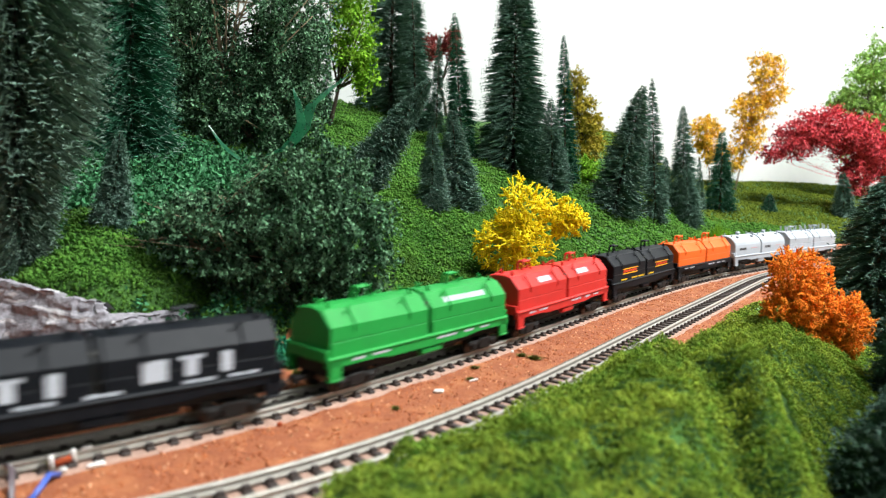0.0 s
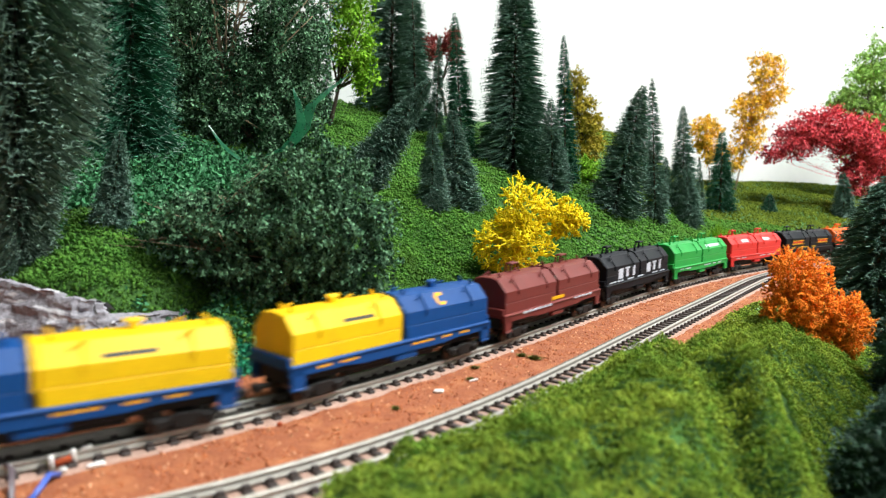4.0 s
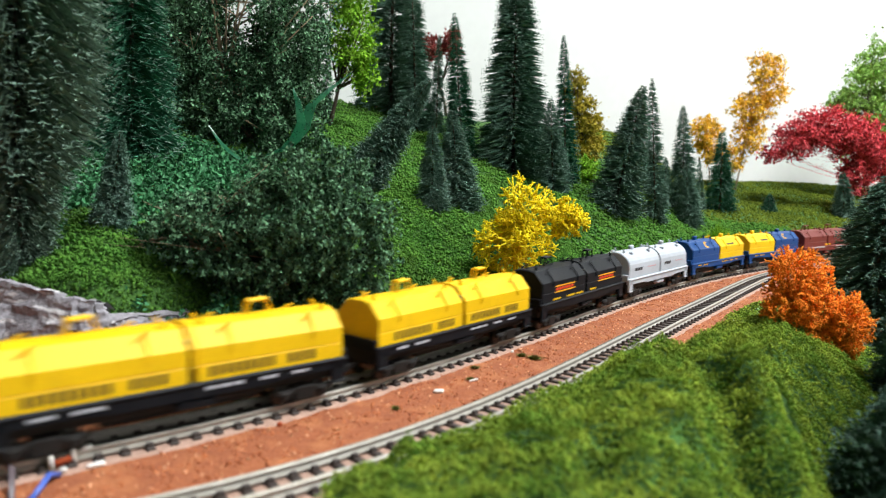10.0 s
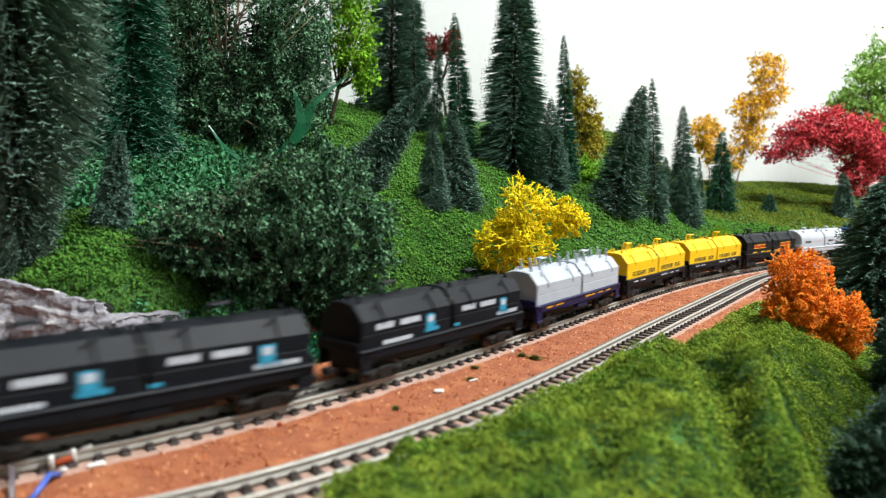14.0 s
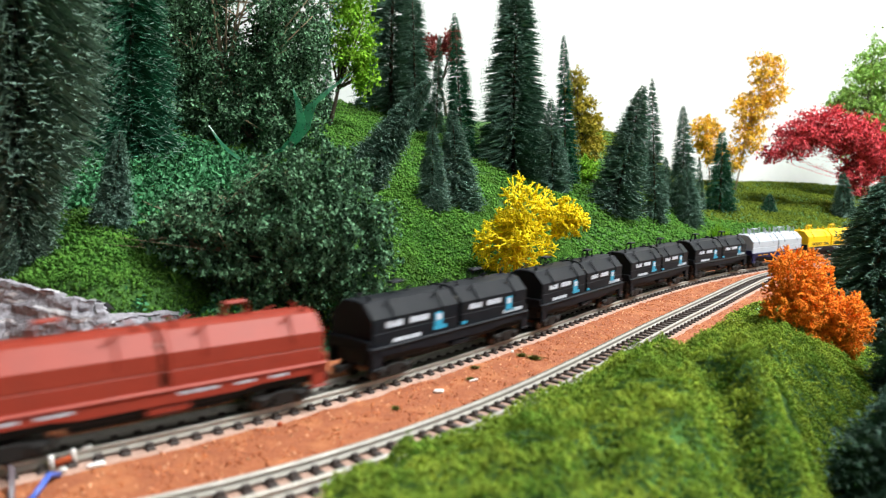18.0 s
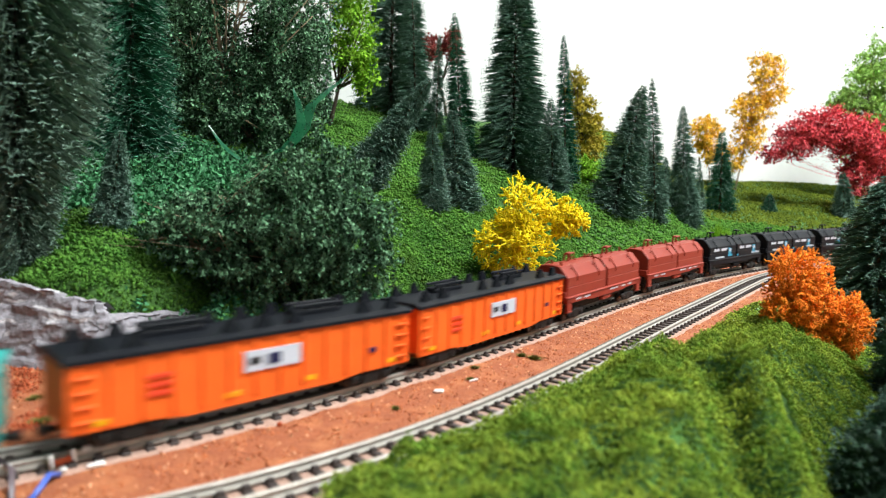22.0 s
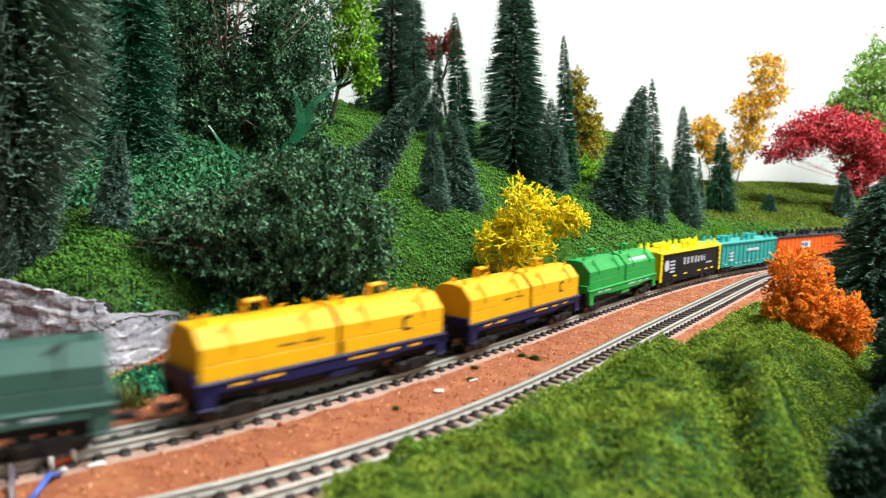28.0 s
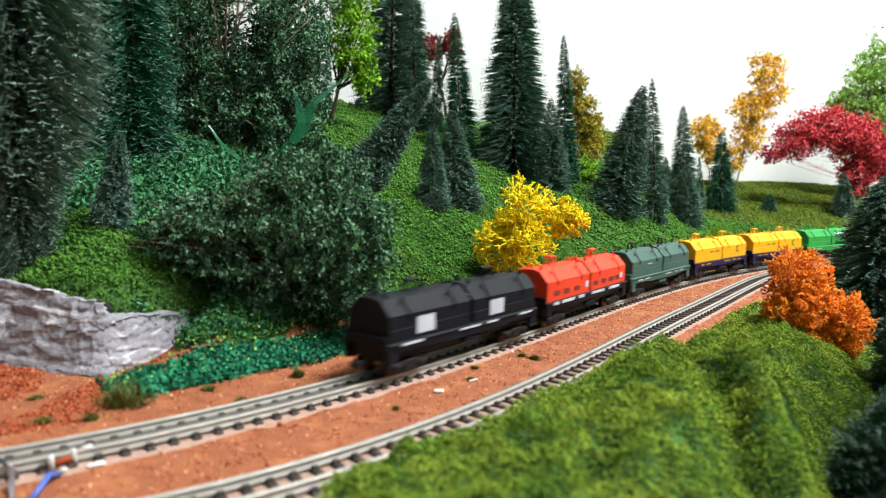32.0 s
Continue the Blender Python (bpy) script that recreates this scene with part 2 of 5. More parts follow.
def lie(x, y):
    """Height of the land and how grassy it is (0 soil, 1 grass)."""
    x, y = np.asarray(x, float), np.asarray(y, float)
    d, s = side_of(MAIN, x, y)
    d2, s2 = side_of(SIDE, x, y)
    r, _ = side_of(FOOT, x, y, 0.0, 9.0)
    left = np.interp(r, [0.005, 0.014, 0.05, 0.13, 0.28, 0.5, 0.9], [BED, 0.021, 0.040, 0.064, 0.10, 0.135, 0.14])
    mid = np.interp(d, [0.036, 0.055, 0.11, 0.16, 0.25, 0.36, 0.6, 0.9], [BED, 0.009, 0.046, 0.057, 0.090, 0.125, 0.135, 0.135])
    near = np.interp(d, [0.024, 0.045, 0.11, 0.16], [BED, 0.010, 0.046, 0.057])
    mid = np.where(d < 0.16, mid + (near - mid) * step(-0.02, 0.05, x), mid)
    right = np.interp(d, [0.02, 0.06, 0.16, 0.35, 0.6], [BED, 0.006, 0.026, 0.060, 0.073])
    a = np.maximum(step(-0.100, -0.068, x), step(0.25, 0.37, y))
    b = step(0.06, 0.20, x - 0.28 * (y - 0.42))
    hill = (left * (1 - a) + mid * a) * (1 - b) + right * b
    z = np.where(d > 0, hill, BED)
    z = z + np.where(d > 0.05, 0.003 * waves(x, y, 45, 3) * step(0.05, 0.12, d), 0)
    # the grassy mound in front of the siding, with a ridge and a hollow at its far shoulder
    e = -d2 * (1 + 0.12 * step(0.10, 0.22, s2))
    m = np.interp(e - 0.013 * step(0.085, 0.135, s2) + 0.0022 * waves(x, y, 110, 12), [0.0075, 0.013, 0.023, 0.036, 0.060, 0.075, 0.095], [0, 0.38, 0.78, 1.0, 1.0, 0.7, 0.0])
    ends = 1 - step(0.22, 0.30, s2)
    fall = np.interp(e, [0.055, 0.10, 0.2], [0, -0.022, -0.026])
    crest = 0.0098 + 0.0050 * step(-0.01, 0.080, s2) - 0.0052 * step(0.10, 0.19, s2) + 0.0030 * np.exp(-((s2 - 0.098) / 0.009) ** 2)
    front = crest * m * ends * (1 + 0.10 * waves(x, y, 60, 8) + 0.16 * waves(x, y, 210, 9)) + fall
    q = x - 0.0722 - 0.175 * (y - 0.12)
    far_end = 1 - step(0.175, 0.225, y)
    front = front + far_end * (0.0035 * np.exp(-(q / 0.0038) ** 2) - 0.0085 * np.exp(-((q + 0.0105) / 0.0058) ** 2) - np.clip(q - 0.003, 0, 0.02) * 0.9)
    z = np.where((d2 < 0) & (d < 0), BED + front, z)
    z = z + 0.0004 * waves(x, y, 420, 5)
    grass = np.where(d > 0, step(BED + 0.004, BED + 0.010, z + 0.002 * waves(x, y, 160, 4)), 0)
    grass = np.maximum(grass, np.where((d2 < 0) & (d < 0), step(0.15, 0.4, m * ends + 0.1 * waves(x, y, 140, 6)) + step(0.07, 0.085, -d2), 0))
    return z, np.clip(grass, 0, 1)


def ground_at(x, y):
    return float(lie(np.array([x]), np.array([y]))[0][0])

# ---- setting: room and land ----


def slab(name, x0, x1, y0, y1, z0, z1, material):
    g = Geo()
    g.box(x0, x1, y0, y1, z0, z1, 0.004)
    return tagged(new(name, g.mesh(name, material)), kind="structure")


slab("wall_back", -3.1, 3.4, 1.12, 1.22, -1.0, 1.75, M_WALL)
# side walls, front wall and ceiling are unseen; their grey holds back fill
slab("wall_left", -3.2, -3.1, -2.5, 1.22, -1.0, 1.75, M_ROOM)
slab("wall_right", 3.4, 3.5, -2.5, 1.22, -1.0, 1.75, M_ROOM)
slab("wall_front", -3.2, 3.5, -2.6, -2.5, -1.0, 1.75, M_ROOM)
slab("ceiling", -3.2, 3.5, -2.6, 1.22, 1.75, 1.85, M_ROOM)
slab("floor", -3.2, 3.5, -2.6, 1.22, -1.1, -1.0, M_FLOOR)


def land():
    gx = np.concatenate([np.linspace(-3.05, -0.5, 40), np.arange(-0.48, 0.80, 0.0038), np.linspace(0.83, 3.35, 40)])
    gy = np.concatenate([np.linspace(-0.8, -0.05, 16), np.arange(-0.03, 0.70, 0.0038), np.arange(0.705, 1.119, 0.006)])
    X, Y = np.meshgrid(gx, gy)
    Z, G = lie(X, Y)
    nx, ny = len(gx), len(gy)
    i = np.arange(nx * ny).reshape(ny, nx)
    Q = np.stack([i[:-1, :-1], i[:-1, 1:], i[1:, 1:], i[1:, :-1]], -1).reshape(-1, 4)
    grassy = G.ravel()[Q].mean(1) > 0.5
    me = tri_mesh("ground", np.stack([X, Y, Z], -1).reshape(-1, 3), Q, [M_SOIL, M_UNDER], True, grassy)
    return tagged(new("ground", me), label="orange soil and grassy banks of the layout", kind="structure")


land()
M_FILL = mat("grey_ballast", (0.14, 0.128, 0.112), (0.085, 0.078, 0.068), 0.9, 700, 3500, 0.8)
PROFILE = [(-0.0011, -0.0020), (0.0011, -0.0020), (0.0011, -0.0016), (0.0003, -0.0013), (0.0003, -0.0007), (0.00062, -0.0005), (0.00062, -0.0001), (0.0005, 0.0), (-0.0005, 0.0), (-0.00062, -0.0001), (-0.00062, -0.0005), (-0.0003, -0.0007), (-0.0003, -0.0013), (-0.0011, -0.0016)]


def rail_mesh(line, off, s0, s1):
    g = Geo()
    rings = []
    for s in np.arange(s0, s1, 0.01):
        x, y, h = on_line(line, s, off)
        rings.append([(x + math.sin(h) * a, y - math.cos(h) * a, z) for a, z in PROFILE])
    g.loft(rings)
    return g


def track(line, label, s0, s1, near0, near1, filled=False):
    t = thing("railway_track", label, "track", "model railway tracks")
    for off in (-0.0045, 0.0045):
        part("rail", rail_mesh(line, off, s0, s1), M_RAIL, t, "nickel silver rail")
    g = Geo()
    rings = []
    for s in np.arange(s0, s1, 0.012):
        x, y, h = on_line(line, s)
        rings.append([(x + math.sin(h) * a, y - math.cos(h) * a, z) for a, z in ((-0.0098, BED - 0.001), (0.0098, BED - 0.001), (0.0084, -0.0027), (-0.0084, -0.0027))])
    g.loft(rings)
    part("ballast_bed", g, M_BALLAST, t, "pinkish tan ballast strip")
    fills = [("ballast_shoulder", "grey ballast heaped behind the rail", ((-0.0092, -0.0031), (-0.0053, -0.0031), (-0.0055, -0.0013), (-0.0082, -0.0015)))]
    if filled:
        fills.append(("ballast_fill", "grey ballast between the rails", ((-0.0034, -0.003), (0.0034, -0.003), (0.0032, -0.0014), (-0.0030, -0.0017))))
    for name, label_fill, section in fills:
        g = Geo()
        rings = []
        for s in np.arange(s0, s1, 0.012):
            x, y, h = on_line(line, s)
            rings.append([(x + math.sin(h) * a, y - math.cos(h) * a, z) for a, z in section])
        g.loft(rings)
        part(name, g, M_FILL, t, label_fill)
    tie = Geo()
    tie.box(-0.00105, 0.00105, -0.0076, 0.0076, -0.0034, -0.0020, 0.0002)
    for y in (-0.0045, 0.0045):
        for q in (-1, 1):
            tie.box(-0.0008, 0.0008, y + q * 0.0016 - 0.0006, y + q * 0.0016 + 0.0006, -0.0021, -0.0012, 0.0002)
    me = tie.mesh("sleeper", M_TIE)
    rest = Geo()
    s = s0 + 0.004
    while s < s1:
        x, y, h = on_line(line, s)
        if near0 < s < near1:
            ob = new("sleeper", me)
            ob.parent = t
            ob.matrix_world = Matrix.Translation((x, y, 0)) @ Matrix.Rotation(h, 4, "Z")
        else:
            c, n = math.cos(h), math.sin(h)
            rest.add([(x + c * a - n * b, y + n * a + c * b, z) for a, b, z in itertools.product((-0.001, 0.001), (-0.0076, 0.0076), (-0.0034, -0.002))], [(0, 1, 3, 2), (4, 6, 7, 5), (0, 4, 5, 1), (2, 3, 7, 6), (1, 5, 7, 3), (0, 2, 6, 4)])
        s += 0.0053
    tagged(part("sleepers", rest, M_TIE, t), kind="stuff")
    return t


track(MAIN, "main model track with dark plastic sleepers on pale ballast", -2.5, 2.95, -0.10, 0.66, True)
track(SIDE, "empty model siding track with dark plastic sleepers", -2.3, 2.4, -0.06, 0.42)

# ---- rolling stock ----
HALF, EAVE, TOP, SILL = 0.0088, 0.0196, 0.0246, 0.0112
HOOD = [(-HALF, SILL), (-HALF, 0.0152), (-HALF + 0.0002, 0.0154), (-HALF, 0.0156), (-HALF, EAVE), (-0.0048, 0.0240), (-0.0020, TOP), (0.0020, TOP), (0.0048, 0.0240), (HALF, EAVE), (HALF, 0.0156), (HALF - 0.0002, 0.0154), (HALF, 0.0152), (HALF, SILL)]
ROUND = [(-HALF, SILL), (-HALF, 0.0165)] + [(-HALF * math.cos(a), 0.0165 + 0.0083 * math.sin(a) ** 0.9) for a in (math.pi * i / 14 for i in range(1, 14))] + [(HALF, 0.0165), (HALF, SILL)]


def paint(name, c, rough=0.45):
    return mat(name, c, tuple(v * 0.86 for v in c), rough, 120, 1400, 0.05, dirt=tuple(v * 0.8 + 0.006 for v in c), dirt_scale=160, dirt_amount=0.5, spec=0.18)


P = {
    "green": paint("green_paint", (0.02, 0.30, 0.055)), "red": paint("red_paint", (0.62, 0.035, 0.03)),
    "black": paint("black_paint", (0.0045, 0.0060, 0.0095), 0.55), "white": paint("white_paint", (0.44, 0.475, 0.53)),
    "orange": paint("orange_paint", (0.90, 0.140, 0.020)), "brown": paint("oxide_brown_paint", (0.17, 0.035, 0.03)),
    "blue": paint("blue_paint", (0.007, 0.058, 0.215)), "yellow": paint("yellow_paint", (0.85, 0.52, 0.008)),
    "oxide": paint("red_oxide_paint", (0.27, 0.037, 0.022)), "navy": paint("navy_paint", (0.012, 0.012, 0.06)),
    "golden": paint("golden_yellow_paint", (0.85, 0.42, 0.008)), "teal": paint("teal_paint", (0.03, 0.33, 0.30)),
    "dark_green": paint("dark_green_paint", (0.050, 0.112, 0.092)), "vermilion": paint("vermilion_paint", (0.75, 0.06, 0.022)),
    "lemon": paint("lemon_paint", (0.9, 0.72, 0.004)), "grey": paint("dark_grey_paint", (0.03, 0.03, 0.031), 0.6),
    "cyan": paint("cyan_paint", (0.04, 0.32, 0.5)), "ink": paint("dark_ink", (0.03, 0.028, 0.02)),
}
M_TRUCK = mat("black_truck_plastic", (0.010, 0.010, 0.010), (0.016, 0.014, 0.013), 0.6, 300, 1800, 0.2, spec=0.2)
M_WHEEL = mat("blackened_wheel", (0.05, 0.045, 0.04), (0.03, 0.028, 0.026), 0.4, 300, 1800, 0, metal=0.6)
M_COPPER = mat("copper_axle_tip", (0.6, 0.3, 0.18), (0.5, 0.24, 0.14), 0.35, 300, 1800, 0, metal=0.8)


def shape_hood(g, section, x0, x1):
    c = 0.0005
    zc = 0.016
    small = [(y * 0.96, zc + (z - zc) * 0.96) for y, z in section]
    g.loft([[(x0, y, z) for y, z in small], [(x0 + c, y, z) for y, z in section], [(x1 - c, y, z) for y, z in section], [(x1, y, z) for y, z in small]])


def truck_meshes():
    f, w, a = Geo(), Geo(), Geo()
    for y in (-1, 1):
        f.box(-0.0085, 0.0085, y * 0.0072 - 0.0006, y * 0.0072 + 0.0006, 0.0030, 0.0046, 0.0003)
        f.box(-0.0030, 0.0030, y * 0.0072 - 0.0008, y * 0.0072 + 0.0008, 0.0014, 0.0050, 0.0003)
        for x in (-0.0056, 0.0056):
            f.box(x - 0.0015, x + 0.0015, y * 0.0074 - 0.0008, y * 0.0074 + 0.0008, 0.0016, 0.0042, 0.0005)
    f.box(-0.0022, 0.0022, -0.0070, 0.0070, 0.0030, 0.0052, 0.0003)
    for y in (-0.0045, 0.0045):
        rings = [[(0.0027 * r * math.cos(q), y + o, 0.0027 + 0.0027 * r * math.sin(q)) for q in (2 * math.pi * i / 14 for i in range(14))] for o, r in ((-0.0008, 0.8), (-0.0007, 1.0), (0.0007, 1.0), (0.0008, 0.8))]
        w.loft(rings)
    a.tube([(0, -0.0068, 0.0027), (0, 0.0068, 0.0027)], [0.0006, 0.0006], 8)
    return f.mesh("side_frame", M_TRUCK), w.mesh("wheel_pair", M_WHEEL), a.mesh("axle", M_COPPER)


TRUCK = truck_meshes()


def running_gear(car, length):
    for x in (-1, 1):
        t = part("truck", TRUCK[0], None, car, "black plastic truck")
        t.location = (x * (length / 2 - 0.0125), 0, 0)
        for o in (-0.0056, 0.0056):
            for data, nm in ((TRUCK[1], "wheel"), (TRUCK[2], "axle")):
                w = part(nm, data, None, t)
                w.location = (o, 0, 0)
        g = Geo()
        e = length / 2
        g.box(x * e - 0.001 if x > 0 else -e - 0.0045, e + 0.0045 if x > 0 else -e + 0.001, -0.0007, 0.0007, 0.0042, 0.0056, 0.0002)
        g.box(x * (e + 0.0036) - 0.0011, x * (e + 0.0036) + 0.0011, -0.0016, 0.0016, 0.0038, 0.0060, 0.0004)
        part("coupler", g, M_TRUCK, car, "black knuckle coupler")
    g = Geo()
    # full-length black box, widened past the sill to stand for under-car shadow
    g.box(-length / 2 + 0.002, length / 2 - 0.002, -0.0064, 0.0064, 0.0054, 0.0097, 0.0004)
    g.box(-length / 2 + 0.024, length / 2 - 0.024, -0.0040, 0.0040, 0.0032, 0.0096, 0.0006)
    part("centre_sill_shade_box", g, M_TRUCK, car)


def bars(name, car, material, x0, x1, z0, z1, y, n=1, gap=0.35, label=""):
    """A stencilled block on both sides as n plain bars."""
    w = (x1 - x0) / n
    for i in range(n):
        for q in (-1, 1):
            g = Geo()
            a, b = sorted((q * (y - 0.0003), q * (y + 0.00008)))
            xa, xb = x0 + w * i, x0 + w * (i + 1 - (gap if n > 1 else 0))
            if q > 0:
                xa, xb = -xb, -xa
            g.box(xa, xb, a, b, z0, z1, 0.00004)
            part(name, g, material, car, label)


def slope_bars(name, car, material, x0, x1, f0, f1, label=""):
    """A plate on the hood's slope, between fractions f0 and f1 of it."""
    for q in (-1, 1):
        g = Geo()
        p = [(q * (HALF + (0.0048 - HALF) * f), EAVE + (0.0240 - EAVE) * f) for f in (f0, f1)]
        o = (q * 0.00008, 0.00008)
        xa, xb = (x0, x1) if q < 0 else (-x1, -x0)
        quad = [(xa, *p[0]), (xb, *p[0]), (xb, *p[1]), (xa, *p[1])]
        g.add([(a, b - o[0] * 3, c - o[1] * 3) for a, b, c in quad] + [(a, b + o[0], c + o[1]) for a, b, c in quad], [(0, 1, 2, 3), (7, 6, 5, 4), (0, 4, 5, 1), (1, 5, 6, 2), (2, 6, 7, 3), (3, 7, 4, 0)])
        part(name, g, material, car, label)


def coil_car(label, hood_a, hood_b, frame_paint, section=HOOD, bracket=None, arches=True, prongs=False):
    """A covered coil car: hood_b leads, hood_a trails."""
    car = thing("coil_car", label, "rail car", "freight train")
    L = 0.0835
    running_gear(car, L + 0.003)
    g = Geo()
    g.box(-L / 2 - 0.0012, L / 2 + 0.0012, -0.0094, 0.0094, 0.0100, 0.0115, 0.0003)
    part("deck", g, frame_paint, car)
    for q in (-1, 1):
        g = Geo()
        y0, y1 = sorted((q * 0.0078, q * 0.0094))
        rings = []
        for x, z in ((-L / 2 - 0.0010, 0.0086), (-L / 2 + 0.018, 0.0085), (-L / 2 + 0.024, 0.0078), (L / 2 - 0.024, 0.0078), (L / 2 - 0.018, 0.0085), (L / 2 + 0.0010, 0.0086)):
            rings.append([(x, y0, z), (x, y1, z), (x, y1, 0.0104), (x, y0, 0.0104)])
        g.loft(rings)
        g.box(-L / 2 - 0.0005, L / 2 + 0.0005, *sorted((q * 0.0091, q * 0.0098)), 0.0107, 0.0113, 0.0002)
        part("side_sill", g, frame_paint, car)
    for x in (-1, 1):
        for q in (-1, 1):
            g = Geo()
            xc = x * (L / 2 - 0.0016)
            g.box(xc - 0.0022, xc + 0.0022, *sorted((q * 0.0082, q * 0.0094)), 0.0052, 0.0102, 0.0003)
            g.box(xc - 0.0022, xc + 0.0022, *sorted((q * 0.0080, q * 0.0097)), 0.0046, 0.0053, 0.0002)
            part("corner_step", g, frame_paint, car)
        g = Geo()
        xe = x * (L / 2 + 0.0008)
        g.box(xe - 0.0006, xe + 0.0006, -0.0086, 0.0086, 0.0108, 0.0135, 0.0003)
        part("end_sill", g, frame_paint, car)
    g = Geo()
    g.box(-0.004, 0.006, -0.009, -0.0066, 0.0052, 0.0075, 0.0006)
    part("brake_cylinder", g, frame_paint, car)
    for hood_paint, x0, x1 in ((hood_a, -L / 2, -0.0009), (hood_b, 0.0009, L / 2)):
        g = Geo()
        shape_hood(g, section, x0, x1)
        hood = part("hood", g, hood_paint, car, "", False)
        lug = bracket or hood_paint
        for fx in (0.22, 0.78):
            x = x0 + (x1 - x0) * fx
            for q in (-1, 1):
                g = Geo()
                if section is HOOD:
                    g.tube([(x - 0.0002, q * 0.0090, 0.0178), (x - 0.0002, q * 0.0090, 0.0198), (x, q * 0.0060, 0.0236), (x + 0.0004, q * 0.0055, 0.0246)], [0.00028] * 4, 5)
                    g.tube([(x - 0.0026, q * 0.0068, 0.0228), (x, q * 0.0058, 0.0244), (x + 0.0014, q * 0.0056, 0.0247)], [0.0003] * 3, 5)
                else:
                    g.box(x - 0.0008, x + 0.0008, *sorted((q * 0.0040, q * 0.0062)), 0.0232, 0.0246, 0.0003)
                part("lifting_bracket", g, lug, hood, "")
        xm = (x0 + x1) / 2
        g = Geo()
        if arches:
            g.tube([(xm - 0.0036, 0, TOP - 0.0004), (xm - 0.0028, 0, TOP + 0.0032), (xm + 0.0022, 0, TOP + 0.0035), (xm + 0.0036, 0, TOP - 0.0004)], [0.0005] * 4, 6)
            g.tube([(xm - 0.0036, 0.002, TOP - 0.0004), (xm - 0.0028, 0.002, TOP + 0.0032), (xm + 0.0022, 0.002, TOP + 0.0035), (xm + 0.0036, 0.002, TOP - 0.0004)], [0.0005] * 4, 6)
            g.box(xm - 0.0028, xm + 0.0022, 0.0, 0.002, TOP + 0.0029, TOP + 0.0037, 0.0002)
        else:
            g.box(xm - 0.0012, xm + 0.0012, -0.0012, 0.0012, TOP - 0.0004, TOP + 0.0022, 0.0004)
            g.box(xm - 0.0022, xm + 0.0022, -0.0008, 0.0008, TOP + 0.0014, TOP + 0.0024, 0.0003)
        part("lifting_arch", g, lug, hood)
        for xe in ((x0 + 0.004, xm - 0.009, xm + 0.009, x1 - 0.004) if prongs else (x0 + 0.0035, x1 - 0.0035)):
            g = Geo()
            g.tube([(xe, 0.001, TOP - 0.0003), (xe - 0.0003, 0.001, TOP + 0.0012), (xe - 0.001, 0.001, TOP + (0.0042 if prongs else 0.0018))], [0.00055, 0.0005, 0.0004], 6)
            g.tube([(xe, -0.0035, TOP - 0.0006), (xe - 0.0003, -0.0035, TOP + 0.0010), (xe - 0.001, -0.0035, TOP + (0.0038 if prongs else 0.0012))], [0.0005, 0.0005, 0.0004], 6)
            part("stacking_peg", g, lug, hood)
    g = Geo()
    out = [(y * 1.03, 0.016 + (z - 0.016) * 1.04) for y, z in section if z > 0.0130]
    inn = [(y * 0.97, 0.016 + (z - 0.016) * 0.97) for y, z in section if z > 0.0130]
    g.loft([[(-0.0001, *p) for p in out], [(0.0007, *p) for p in out], [(0.0007, *p) for p in inn], [(-0.0001, *p) for p in inn], [(-0.0001, *p) for p in out]], caps=False, closed=False)
    part("hood_lip", g, hood_b, car)
    g = Geo()
    g.box(-0.0012, 0.0002, -HALF + 0.0012, HALF - 0.0012, SILL, TOP - 0.0030, 0.0002)
    part("hood_seam", g, P["ink"], car, "dark gap between the two hoods")
    return car


